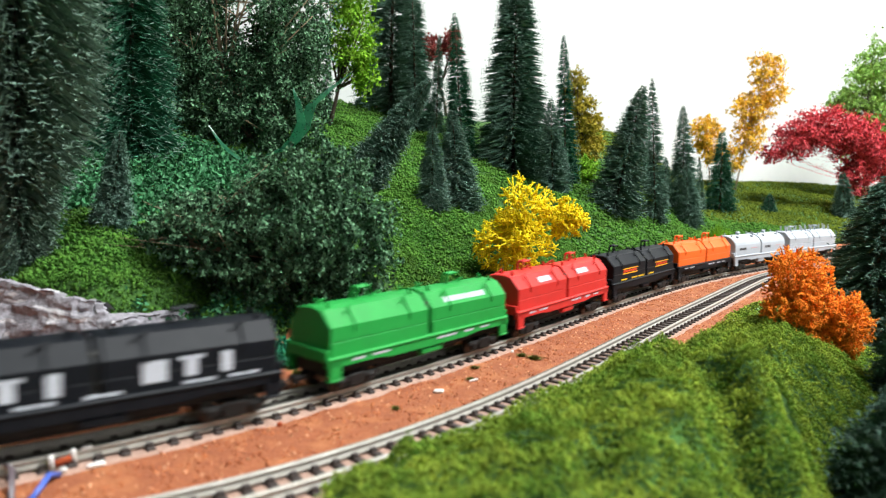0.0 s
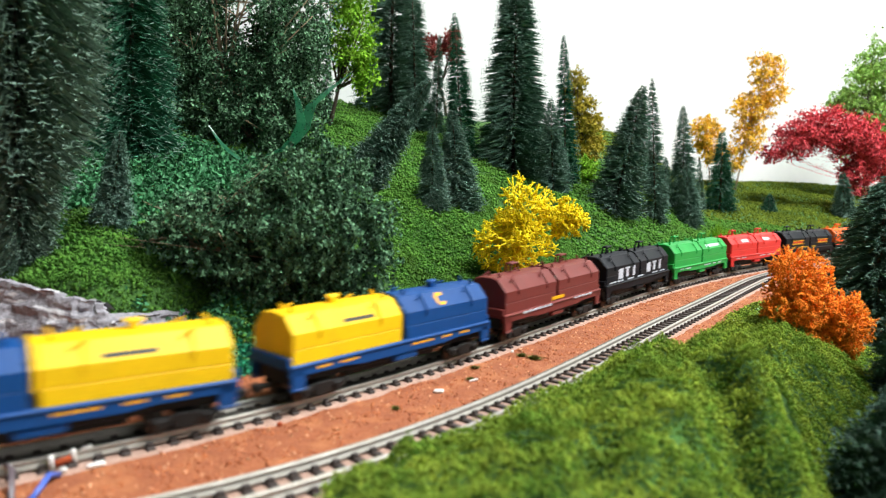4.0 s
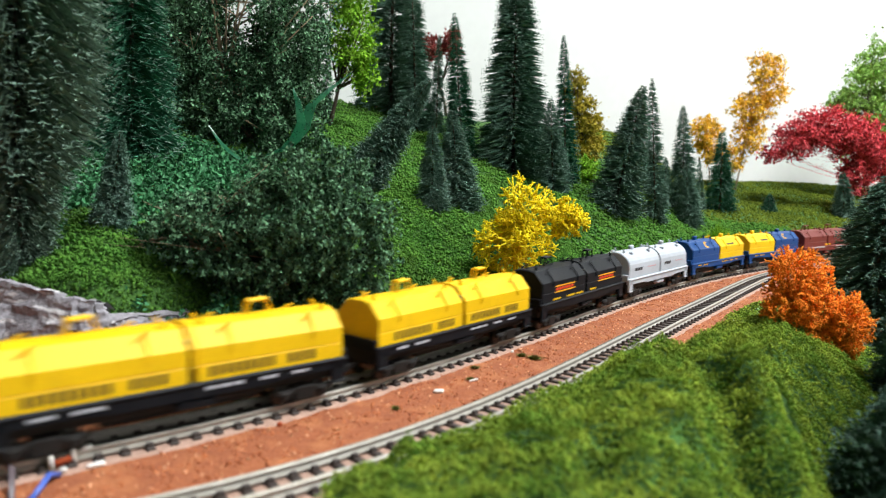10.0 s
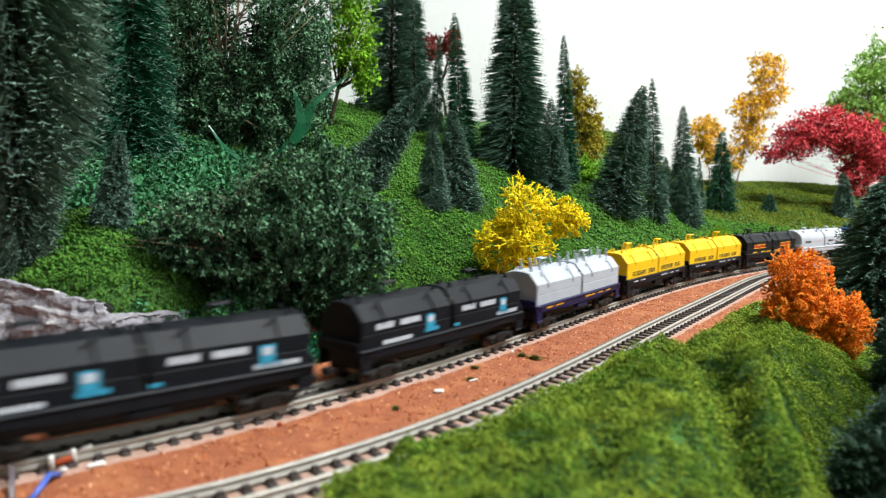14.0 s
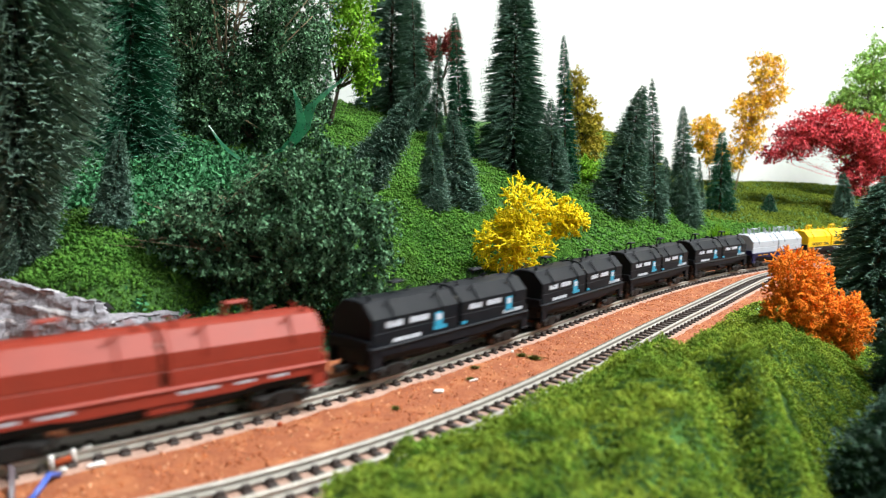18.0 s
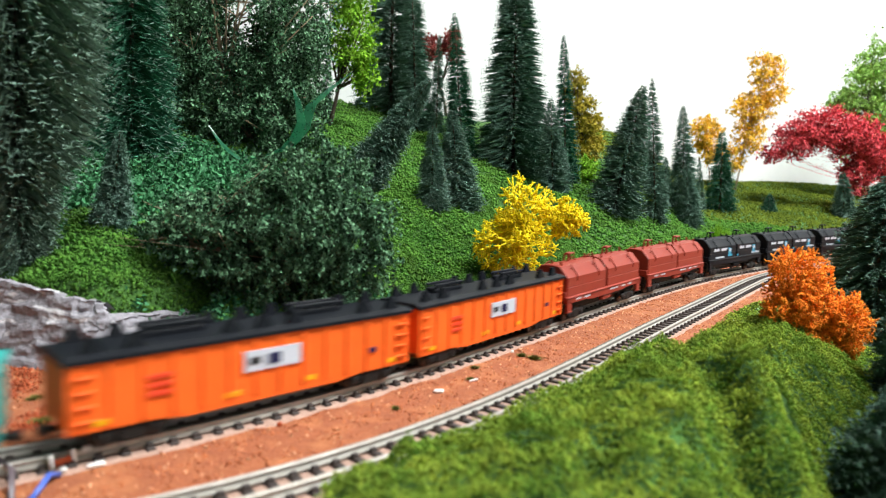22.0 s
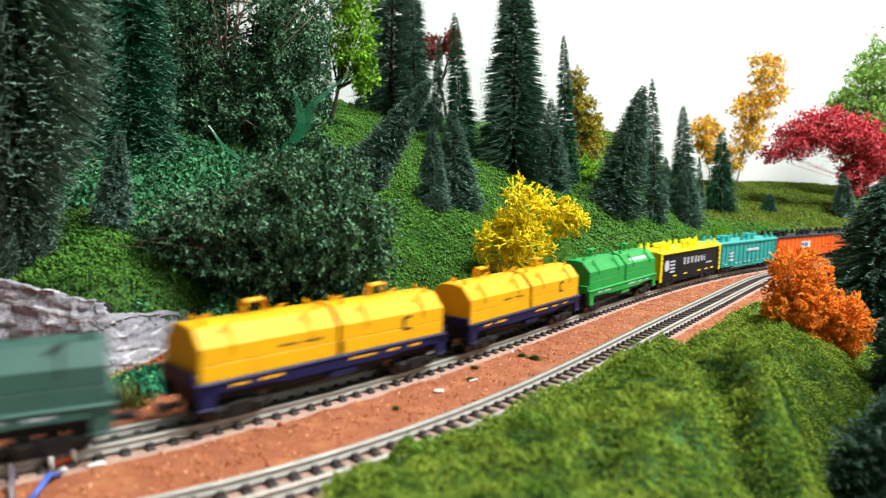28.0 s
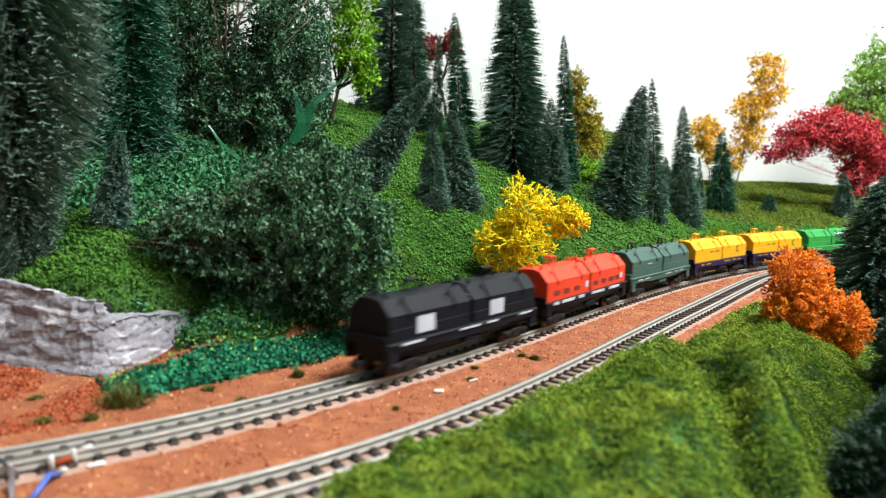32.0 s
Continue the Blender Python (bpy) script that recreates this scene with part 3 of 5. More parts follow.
def gondola(label, side, cover, end=None, trim=None):
    """A covered gondola with ribbed sides and a flat lid with raised stops."""
    car = thing("covered_gondola", label, "rail car", "freight train")
    L = 0.0944
    running_gear(car, L - 0.002)
    g = Geo()
    g.box(-L / 2, L / 2, -0.0083, 0.0083, 0.0060, 0.0205, 0.0003)
    body = part("body", g, end or side, car)
    for q in (-1, 1):
        g = Geo()
        rings = []
        for x, z in ((-L / 2, 0.0052), (-L / 2 + 0.018, 0.0050), (-L / 2 + 0.026, 0.0040), (L / 2 - 0.026, 0.0040), (L / 2 - 0.018, 0.0050), (L / 2, 0.0052)):
            y0, y1 = sorted((q * 0.0080, q * 0.0086))
            rings.append([(x, y0, z), (x, y1, z), (x, y1, 0.0203), (x, y0, 0.0203)])
        g.loft(rings)
        part("side_panel", g, side, car)
        if end is None:
            for i in range(14):
                r = Geo()
                x = -L / 2 + 0.0018 + i * (L - 0.0036) / 13
                r.box(x - 0.0006, x + 0.0006, *sorted((q * 0.0085, q * 0.0091)), 0.0056, 0.0198, 0.0002)
                part("rib", r, side, car)
        for x in (-1, 1):
            r = Geo()
            for k in range(4):
                z = 0.0075 + k * 0.0032
                r.box(x * (L / 2 - 0.0032) - 0.002, x * (L / 2 - 0.0032) + 0.002, *sorted((q * 0.0088, q * 0.0095)), z, z + 0.0005, 0.0001)
            part("ladder", r, trim or side, car)
            if end:
                r = Geo()
                r.box(x * (L / 2 - 0.0012) - 0.0014, x * (L / 2 - 0.0012) + 0.0014, *sorted((q * 0.0083, q * 0.0093)), 0.0046, 0.0203, 0.0003)
                part("corner_post", r, end, car)
    g = Geo()
    sec = [(-0.0094, 0.0203), (0.0094, 0.0203), (0.0094, 0.0212), (0.0070, 0.0219), (-0.0070, 0.0219), (-0.0094, 0.0212)]
    g.loft([[(x, y, z) for y, z in sec] for x in (-L / 2 - 0.0008, L / 2 + 0.0008)])
    lid = part("lid", g, cover, car)
    for xm in (-0.0205, 0.0205):
        g = Geo()
        g.box(xm - 0.0080, xm + 0.0080, 0.0000, 0.0045, 0.0216, 0.0236, 0.0005)
        for y in (0.0002, 0.0043):
            g.box(xm - 0.0080, xm + 0.0080, y - 0.0004, y + 0.0004, 0.0240, 0.0250, 0.0002)
            for k in range(5):
                x = xm - 0.0072 + k * 0.0036
                g.box(x - 0.0005, x + 0.0005, y - 0.0004, y + 0.0004, 0.0234, 0.0244, 0.0001)
        part("lid_crate", g, cover, lid)
    for xs in (-L / 2 + 0.006, -0.032 + 0.0, -0.009, 0.0, 0.009, 0.032, L / 2 - 0.005):
        for y in (-0.0062, 0.0062):
            g = Geo()
            g.loft([[(xs - 0.0024, y - 0.0008, 0.0217), (xs + 0.0024, y - 0.0008, 0.0217), (xs + 0.0024, y + 0.0008, 0.0217), (xs - 0.0024, y + 0.0008, 0.0217)], [(xs - 0.0010, y - 0.0005, 0.0252), (xs + 0.0006, y - 0.0005, 0.0252), (xs + 0.0006, y + 0.0005, 0.0252), (xs - 0.0010, y + 0.0005, 0.0252)]])
            part("lid_lug", g, cover, lid)
    return car


def small_print(car, material, y=HALF + 0.0006, z=0.0098):
    """Rows of unreadable print along the sill."""
    for x0, x1 in ((-0.034, -0.029), (-0.026, -0.019), (0.003, 0.013), (0.017, 0.022), (0.026, 0.031)):
        bars("stencil", car, material, x0, x1, z - 0.00035, z + 0.00035, y, 3, 0.15)


WHITE, INK = paint("stencil_white", (0.55, 0.58, 0.65)), P["ink"]


def stock():
    """The train from its leading car to its last, in order."""
    T = []

    def white_round(label):
        c = coil_car(label, P["white"], P["white"], P["white"], ROUND, arches=False)
        for x in (-0.035, 0.006):
            bars("grey_plate", c, P["grey"], x, x + 0.010, 0.0150, 0.0166, HALF, 3, 0.15, "dark stencilled block")
            bars("pink_line", c, paint("faded_red", (0.6, 0.3, 0.32)), x + 0.017, x + 0.028, 0.0158, 0.0162, HALF)
        return c

    def black_gold(label):
        c = coil_car(label, P["black"], P["black"], P["black"], bracket=P["black"])
        for x in (-0.031, 0.013):
            for z in (0.0148, 0.0172):
                bars("gold_line", c, P["golden"], x, x + 0.019, z, z + 0.0005, HALF)
            bars("gold_block", c, P["vermilion"], x + 0.001, x + 0.018, 0.0157, 0.0168, HALF, 6, 0.3)
        for x in (-0.032, -0.019, -0.010, 0.004):
            bars("stencil", c, P["yellow"], x, x + 0.007, 0.0118, 0.0126, HALF, 3, 0.2)
        return c

    def milk_yellow():
        c = coil_car("yellow hooded coil car with black lettering on a black frame", P["yellow"], P["yellow"], P["black"], bracket=P["yellow"])
        for x in (-0.035, 0.004):
            bars("letter_bar", c, P["ink"], x, x + 0.018, 0.0124, 0.0149, HALF, 9, 0.42, "dark lettering bars")
            bars("letter_bar", c, P["ink"], x + 0.021, x + 0.030, 0.0124, 0.0149, HALF, 4, 0.42, "dark lettering bars")
        small_print(c, WHITE)
        return c

    def black_blue():
        c = coil_car("black coil car with white bars and pale blue emblems", P["black"], P["black"], P["black"], bracket=P["black"])
        for x in (-0.036, 0.005):
            bars("white_bar", c, WHITE, x, x + 0.0075, 0.0166, 0.0184, HALF, 3, 0.12, "white stencilled bar")
            bars("white_bar", c, WHITE, x + 0.0105, x + 0.0195, 0.0166, 0.0184, HALF, 4, 0.12, "white stencilled bar")
            bars("emblem", c, P["cyan"], x + 0.0225, x + 0.0265, 0.0132, 0.0182, HALF, 1, 0, "pale blue emblem")
            bars("emblem_foot", c, P["cyan"], x + 0.0220, x + 0.0285, 0.0125, 0.0137, HALF, 1, 0, "pale blue emblem")
            bars("emblem_face", c, WHITE, x + 0.0232, x + 0.0258, 0.0156, 0.0176, HALF + 0.0001, 1, 0, "white emblem face")
        bars("white_bar", c, WHITE, -0.033, -0.020, 0.0118, 0.0130, HALF, 5, 0.12, "white stencilled bar")
        bars("white_bar", c, WHITE, 0.026, 0.039, 0.0122, 0.0135, HALF, 5, 0.12, "white stencilled bar")
        bars("white_bar", c, P["cyan"], 0.001, 0.0035, 0.0120, 0.0130, HALF)
        return c

    def oxide(label):
        c = coil_car(label, P["oxide"], P["oxide"], P["oxide"])
        small_print(c, WHITE)
        return c

    def golden():
        c = coil_car("golden yellow coil car with dark round emblem on navy frame", P["golden"], P["golden"], P["navy"], bracket=P["golden"])
        for x in (-0.020, -0.012):
            bars("letter_bar", c, P["ink"], x, x + 0.006, 0.0168, 0.0175, HALF, 4, 0.25)
        bars("emblem", c, P["ink"], 0.0235, 0.0248, 0.0150, 0.0185, HALF)
        bars("emblem", c, P["ink"], 0.0242, 0.0272, 0.0182, 0.0189, HALF)
        bars("emblem", c, P["ink"], 0.0242, 0.0272, 0.0146, 0.0153, HALF)
        small_print(c, P["golden"])
        return c

    def green(label):
        c = coil_car(label, P["green"], P["green"], P["green"])
        for k in range(9):
            slope_bars("pale_plate", c, WHITE, 0.008 + k * 0.0025, 0.0099 + k * 0.0025, 0.22, 0.55, "pale stencilled block")
        small_print(c, WHITE)
        return c

    def blue_yellow(label, a, b):
        c = coil_car(label, P[a], P[b], P["blue"], HOOD, arches=False)
        x = -0.021 if a == "blue" else 0.016
        slope_bars("emblem", c, P["golden"], x, x + 0.0012, 0.25, 0.75, "yellow round emblem")
        slope_bars("emblem", c, P["golden"], x + 0.0008, x + 0.004, 0.7, 0.9)
        slope_bars("emblem", c, P["golden"], x + 0.0008, x + 0.004, 0.12, 0.3)
        x = 0.013 if a == "blue" else -0.024
        slope_bars("letter_bar", c, P["ink"], x, x + 0.012, 0.15, 0.35, "dark lettering bar")
        small_print(c, P["golden"])
        return c

    T.append(coil_car("white hooded coil car with a pale frame", P["white"], P["white"], P["white"], prongs=True))
    T.append(white_round("white round-hooded coil car with grey stencils"))
    c = coil_car("orange hooded coil car on a dark frame", P["orange"], P["orange"], P["black"], bracket=P["orange"])
    small_print(c, WHITE)
    T.append(c)
    T.append(black_gold("black coil car with golden lettering bars"))
    c = coil_car("bright red coil car with white stencils", P["red"], P["red"], P["red"])
    slope_bars("pale_plate", c, WHITE, -0.024, -0.014, 0.2, 0.6)
    slope_bars("pale_plate", c, WHITE, 0.010, 0.022, 0.2, 0.6)
    small_print(c, WHITE)
    T.append(c)
    T.append(green("bright green coil car with a white plate"))
    c = coil_car("black coil car with large white block letters as bars", P["black"], P["black"], P["black"], bracket=P["black"])
    for x in (-0.028, 0.009):
        bars("letter_bar", c, WHITE, x, x + 0.0055, 0.0132, 0.0182, HALF, 1, 0, "white block letter bar")
        bars("letter_bar", c, WHITE, x + 0.0095, x + 0.0125, 0.0136, 0.0182, HALF, 1, 0, "white block letter bar")
        bars("letter_bar", c, WHITE, x + 0.0080, x + 0.0140, 0.0176, 0.0184, HALF, 1, 0)
        bars("letter_bar", c, WHITE, x + 0.0180, x + 0.0208, 0.0134, 0.0184, HALF, 1, 0, "white block letter bar")
    for x in (-0.038, -0.029, -0.016, -0.003, 0.018, 0.029):
        bars("stencil", c, WHITE, x, x + 0.008, 0.0118, 0.0125, HALF, 2, 0.1)
    T.append(c)
    c = coil_car("oxide brown coil car with a yellow plate", P["brown"], P["brown"], P["brown"])
    bars("stencil", c, WHITE, -0.030, -0.006, 0.0104, 0.0112, HALF + 0.0010, 6, 0.2)
    bars("yellow_plate", c, P["golden"], -0.005, 0.006, 0.0120, 0.0134, HALF, 1, 0, "yellow plate")
    bars("stencil", c, WHITE, 0.014, 0.033, 0.0104, 0.0112, HALF + 0.0010, 5, 0.3)
    T.append(c)
    T.append(blue_yellow("coil car with blue and yellow hoods, blue frame", "yellow", "blue"))
    T.append(blue_yellow("coil car with blue and yellow hoods, blue frame", "blue", "yellow"))
    T.append(white_round("white round-hooded coil car with grey stencils"))
    T.append(black_gold("black coil car with golden lettering bars"))
    T += [milk_yellow(), milk_yellow()]
    c = coil_car("pale white coil car with upright prongs on a navy frame", P["white"], P["white"], P["navy"], prongs=True)
    small_print(c, P["golden"])
    T.append(c)
    T += [black_blue() for i in range(4)]
    T += [oxide("red oxide coil car with small white stencils") for i in range(2)]
    for i in range(2):
        c = gondola("orange ribbed gondola with a black lid", P["orange"], P["black"])
        bars("white_plate", c, WHITE, -0.007, 0.009, 0.0118, 0.0170, 0.0091, 1, 0, "white plate with dark marks")
        bars("plate_mark", c, P["navy"], -0.0005, 0.0030, 0.0130, 0.0158, 0.0093)
        bars("plate_mark", c, P["grey"], -0.0058, -0.0026, 0.0136, 0.0154, 0.0093)
        bars("white_plate", c, P["navy"], 0.032, 0.0345, 0.0105, 0.0120, 0.0092)
        for x in (-0.042, -0.012, 0.010, 0.038):
            bars("yellow_mark", c, P["golden"], x, x + 0.004, 0.0062, 0.0075, 0.0087)
        for z in (0.0125, 0.0145, 0.0105):
            bars("stencil", c, P["vermilion"], -0.031, -0.025, z, z + 0.0010, 0.0091)
        T.append(c)
    c = gondola("teal ribbed gondola with a teal lid", P["teal"], P["teal"])
    bars("white_plate", c, WHITE, -0.006, 0.014, 0.0142, 0.0160, 0.0091, 1, 0, "long white plate")
    bars("stencil_block", c, WHITE, 0.0325, 0.0365, 0.0100, 0.0116, 0.0092)
    for z in (0.0146, 0.0125, 0.0100):
        bars("stencil", c, WHITE, -0.034, -0.027, z - 0.0012, z, 0.0091, 2, 0.1)
    for x in (-0.040, -0.024, -0.018, -0.010, -0.002, 0.012, 0.022, 0.030):
        bars("stencil", c, WHITE, x, x + 0.003, 0.0066, 0.0073, 0.0091)
    T.append(c)
    c = gondola("black gondola with bright yellow ends and lid", P["black"], P["lemon"], P["lemon"], P["black"])
    for i, x in enumerate((-0.013, -0.0075, -0.0015, 0.0045, 0.0095, 0.0145, 0.0195)):
        bars("letter_bar", c, WHITE, x, x + (0.0032 if i < 6 else 0.0016), 0.0125, 0.0165 - (0.0006 if i in (4, 5) else 0), 0.0086, 2, 0.3, "white block letter bars")
    for q in (-1, 1):
        g = Geo()
        g.loft([[(0.0375 * q + 0.0032 * math.cos(a), q * yy, 0.0135 + 0.0032 * math.sin(a)) for a in (2 * math.pi * i / 20 for i in range(20))] for yy in (0.0083, 0.0088)])
        part("round_emblem", g, WHITE, c, "white round emblem")
    for z in (0.0160, 0.0140, 0.0120, 0.0100):
        bars("stencil", c, WHITE, -0.0325, -0.026, z - 0.0010, z, 0.0086)
    for x in (-0.028, -0.012, 0.010, 0.022, 0.032):
        bars("yellow_mark", c, P["lemon"], x, x + 0.0045, 0.0066, 0.0074, 0.0087)
    for x in (0.024, 0.029):
        bars("stencil", c, WHITE, x, x + 0.004, 0.0105, 0.0116, 0.0086)
    T.append(c)
    T.append(green("bright green coil car with a white plate"))
    T += [golden(), golden()]
    c = coil_car("dark green coil car with pale stencils", P["dark_green"], P["dark_green"], P["dark_green"], bracket=P["ink"])
    small_print(c, WHITE)
    bars("stencil", c, WHITE, -0.022, -0.016, 0.0172, 0.0176, HALF)
    T.append(c)
    c = coil_car("vermilion coil car with dark panels on a black frame", P["vermilion"], P["vermilion"], P["black"])
    for x in (-0.036, -0.027, -0.017, 0.003, 0.012, 0.021, 0.029):
        bars("dark_panel", c, P["brown"], x, x + 0.006, 0.0134, 0.0156, HALF, 3, 0.15, "dark stencilled panel")
    for x in (-0.004, 0.036):
        bars("white_plate", c, WHITE, x - 0.0015, x + 0.0015, 0.0138, 0.0165, HALF)
    for x0, x1 in ((-0.038, -0.033), (-0.030, -0.018), (-0.014, -0.008), (0.0, 0.014), (0.020, 0.032)):
        bars("white_bar", c, WHITE, x0, x1, 0.0100, 0.0112, HALF + 0.0010)
    T.append(c)
    c = coil_car("black coil car with white square plates", P["black"], P["black"], P["black"], bracket=P["black"])
    for x in (-0.029, 0.011):
        for k in range(3):
            bars("white_plate", c, WHITE, x + k * 0.0029, x + k * 0.0029 + 0.0027, 0.0128, 0.0182, HALF, 1, 0, "white square plate")
    for x0, x1 in ((-0.037, -0.027), (-0.008, 0.004), (0.008, 0.015), (0.029, 0.038)):
        bars("stencil", c, WHITE, x0, x1, 0.0104, 0.0111, HALF + 0.0010)
    T.append(c)
    return T


TRAIN = stock()
RUN = ((0.0, 0.0), (4.0, 0.2725), (8.0, 0.5436), (12.0, 0.8183), (16.0, 1.1042), (20.0, 1.4082), (24.0, 1.7330), (28.0, 2.0738), (32.0, 2.4146))


def travelled(t):
    """Metres run by the train since the start; it slowly gains speed."""
    k = max(i for i in range(len(RUN) - 1) if RUN[i][0] <= t)
    rate = [(b[1] - a[1]) / (b[0] - a[0]) for a, b in zip(RUN, RUN[1:])]
    slope = [rate[0]] + [(a + b) / 2 for a, b in zip(rate, rate[1:])] + [rate[-1]]
    (t0, y0), (t1, y1) = RUN[k], RUN[k + 1]
    h = t1 - t0
    u = (t - t0) / h
    return y0 * (2 * u ** 3 - 3 * u * u + 1) + y1 * (3 * u * u - 2 * u ** 3) + h * slope[k] * (u ** 3 - 2 * u * u + u) + h * slope[k + 1] * (u ** 3 - u * u)


def rear_end(n):
    """Where car n (0 leads) has its rear end at the start, along the main track."""
    even = np.interp(n, (0, 7, 11, 27, 30), (0.5162, -0.1361, -0.5145, -2.0574, -2.3405))
    drawn = np.interp(n, (0, 5, 6, 8, 11, 12, 13, 15, 19, 20, 21, 24, 25, 27, 28, 30), (0, 0.0008, -0.0010, -0.0022, -0.0025, -0.0005, 0.0030, 0.0030, 0.0016, 0, -0.0020, -0.0020, -0.0002, -0.0004, -0.0012, -0.0012))
    return float(even + drawn)

# ---- planting ----


def conifer_mesh(h, r, seed, material=M_NEEDLE, dense=1.0, style="brush"):
    """Short boughs in close tiers round a wire trunk, each with fine needles along it."""
    q = np.random.default_rng(seed)
    n = int((420 + 6400 * h) * dense)
    tiers = max(int(h / (0.0044 if style == "brush" else 0.008)), 8)
    t = np.sort(q.uniform(0.0, 0.995, n) ** 1.15)
    t = np.clip(np.round(t * tiers) / tiers + q.normal(0, 0.34 / tiers, n), 0.005, 0.997)
    az = q.uniform(0, 6.283, n)
    form = np.minimum((1 - t) * 1.04, 1) ** 0.68 * (1 - 0.3 * np.exp(-t * 22))
    if style == "shaggy":
        form = 0.28 + 0.72 * step(0.0, 0.5, t)
    ln = r * (form * q.uniform(0.80, 1.06, n) * (1 + 0.07 * np.sin(az * 3 + t * 19 + seed)) + 0.075)
    k = 5
    u = np.linspace(0.34, 1, k)[None, :, None]
    out = np.stack([np.cos(az), np.sin(az), 0 * az], 1)[:, None, :]
    side = np.stack([-np.sin(az), np.cos(az), 0 * az], 1)[:, None, :]
    up = np.array([0, 0, 1.0])[None, None, :]
    L = ln[:, None, None]
    rise, droop = {"brush": ((0.02, 0.22), 0.24), "shaggy": ((-0.15, 0.5), 0.50), "blade": ((-0.1, 0.35), 0.50)}[style]
    rise = q.uniform(*rise, (n, 1, 1))
    longest, blade, width = {"brush": (0.0030, 0.19, 0.17), "shaggy": (0.0044, 0.19, 0.10), "blade": (0.0066, 0.30, 0.05)}[style]

    def rib_at(v):
        return out * L * v + up * (t[:, None, None] * h + L * (rise * v - droop * v * v))

    rib = rib_at(u)
    pieces, tips = [], []
    for e in (-1.0, 1.0, -0.35, 0.35):
        size = np.minimum(longest, 0.0005 + L * blade) * q.uniform(0.6, 1.1, (n, k, 1)) * (1.15 - 0.45 * u)
        way = side * e * q.uniform(0.4, 1.0, (n, k, 1)) + out * q.uniform(0.3, 0.8, (n, k, 1)) + up * q.uniform(-0.45, 0.45, (n, k, 1))
        w = size * width + 0.00006
        turn = side * 0.5 + up * q.uniform(-0.8, 0.8, (n, k, 1)) - out * 0.4 * e
        pieces.append(np.stack([rib - turn * w, rib + turn * w, rib + way * size], 2).reshape(-1, 3))
        tips.append(((u > 0.72) & (q.uniform(0, 1, (n, k, 1)) < 0.42)).ravel())
    # the bough's own wire: two crossed slivers from trunk to tip
    wide = np.minimum(0.00060, 0.0002 + L * 0.035)
    a, m, b = rib_at(0.02), rib_at(0.6), rib_at(0.98)
    for w in (side * wide, up * wide * 0.8):
        for v in (w, -w):
            pieces.append(np.stack([a, m + v, b], 2).reshape(-1, 3))
            tips.append(np.zeros(n, bool))
    V = np.concatenate(pieces)
    return tri_mesh("needles", V, np.arange(len(V)).reshape(-1, 3), [material, M_NEEDLE_TIP], index=np.concatenate(tips))


def conifer(x, y, h, r, seed, lean=(0, 0), material=M_NEEDLE, label="dark green bottle-brush conifer on the grassy bank", dense=1.0, style="brush"):
    z = ground_at(x, y)
    r = r * 1.2
    axis = Vector((lean[0], lean[1], h)).normalized()
    length = math.hypot(h, math.hypot(*lean))
    m = Matrix.Translation((x, y, z - 0.002)) @ Vector((0, 0, 1)).rotation_difference(axis).to_matrix().to_4x4()
    t = thing("conifer", label, "tree", "conifers", m)
    g = Geo()
    g.tube([(0, 0, -0.004), (0, 0, length * 0.5), (0, 0, length * 0.99)], [max(0.0008, r * 0.07), max(0.0006, r * 0.045), 0.0002], 6)
    part("trunk", g, M_BARK, t, smooth=True)
    part("needles", conifer_mesh(length, r, seed, material, dense, style), None, t)
    return t


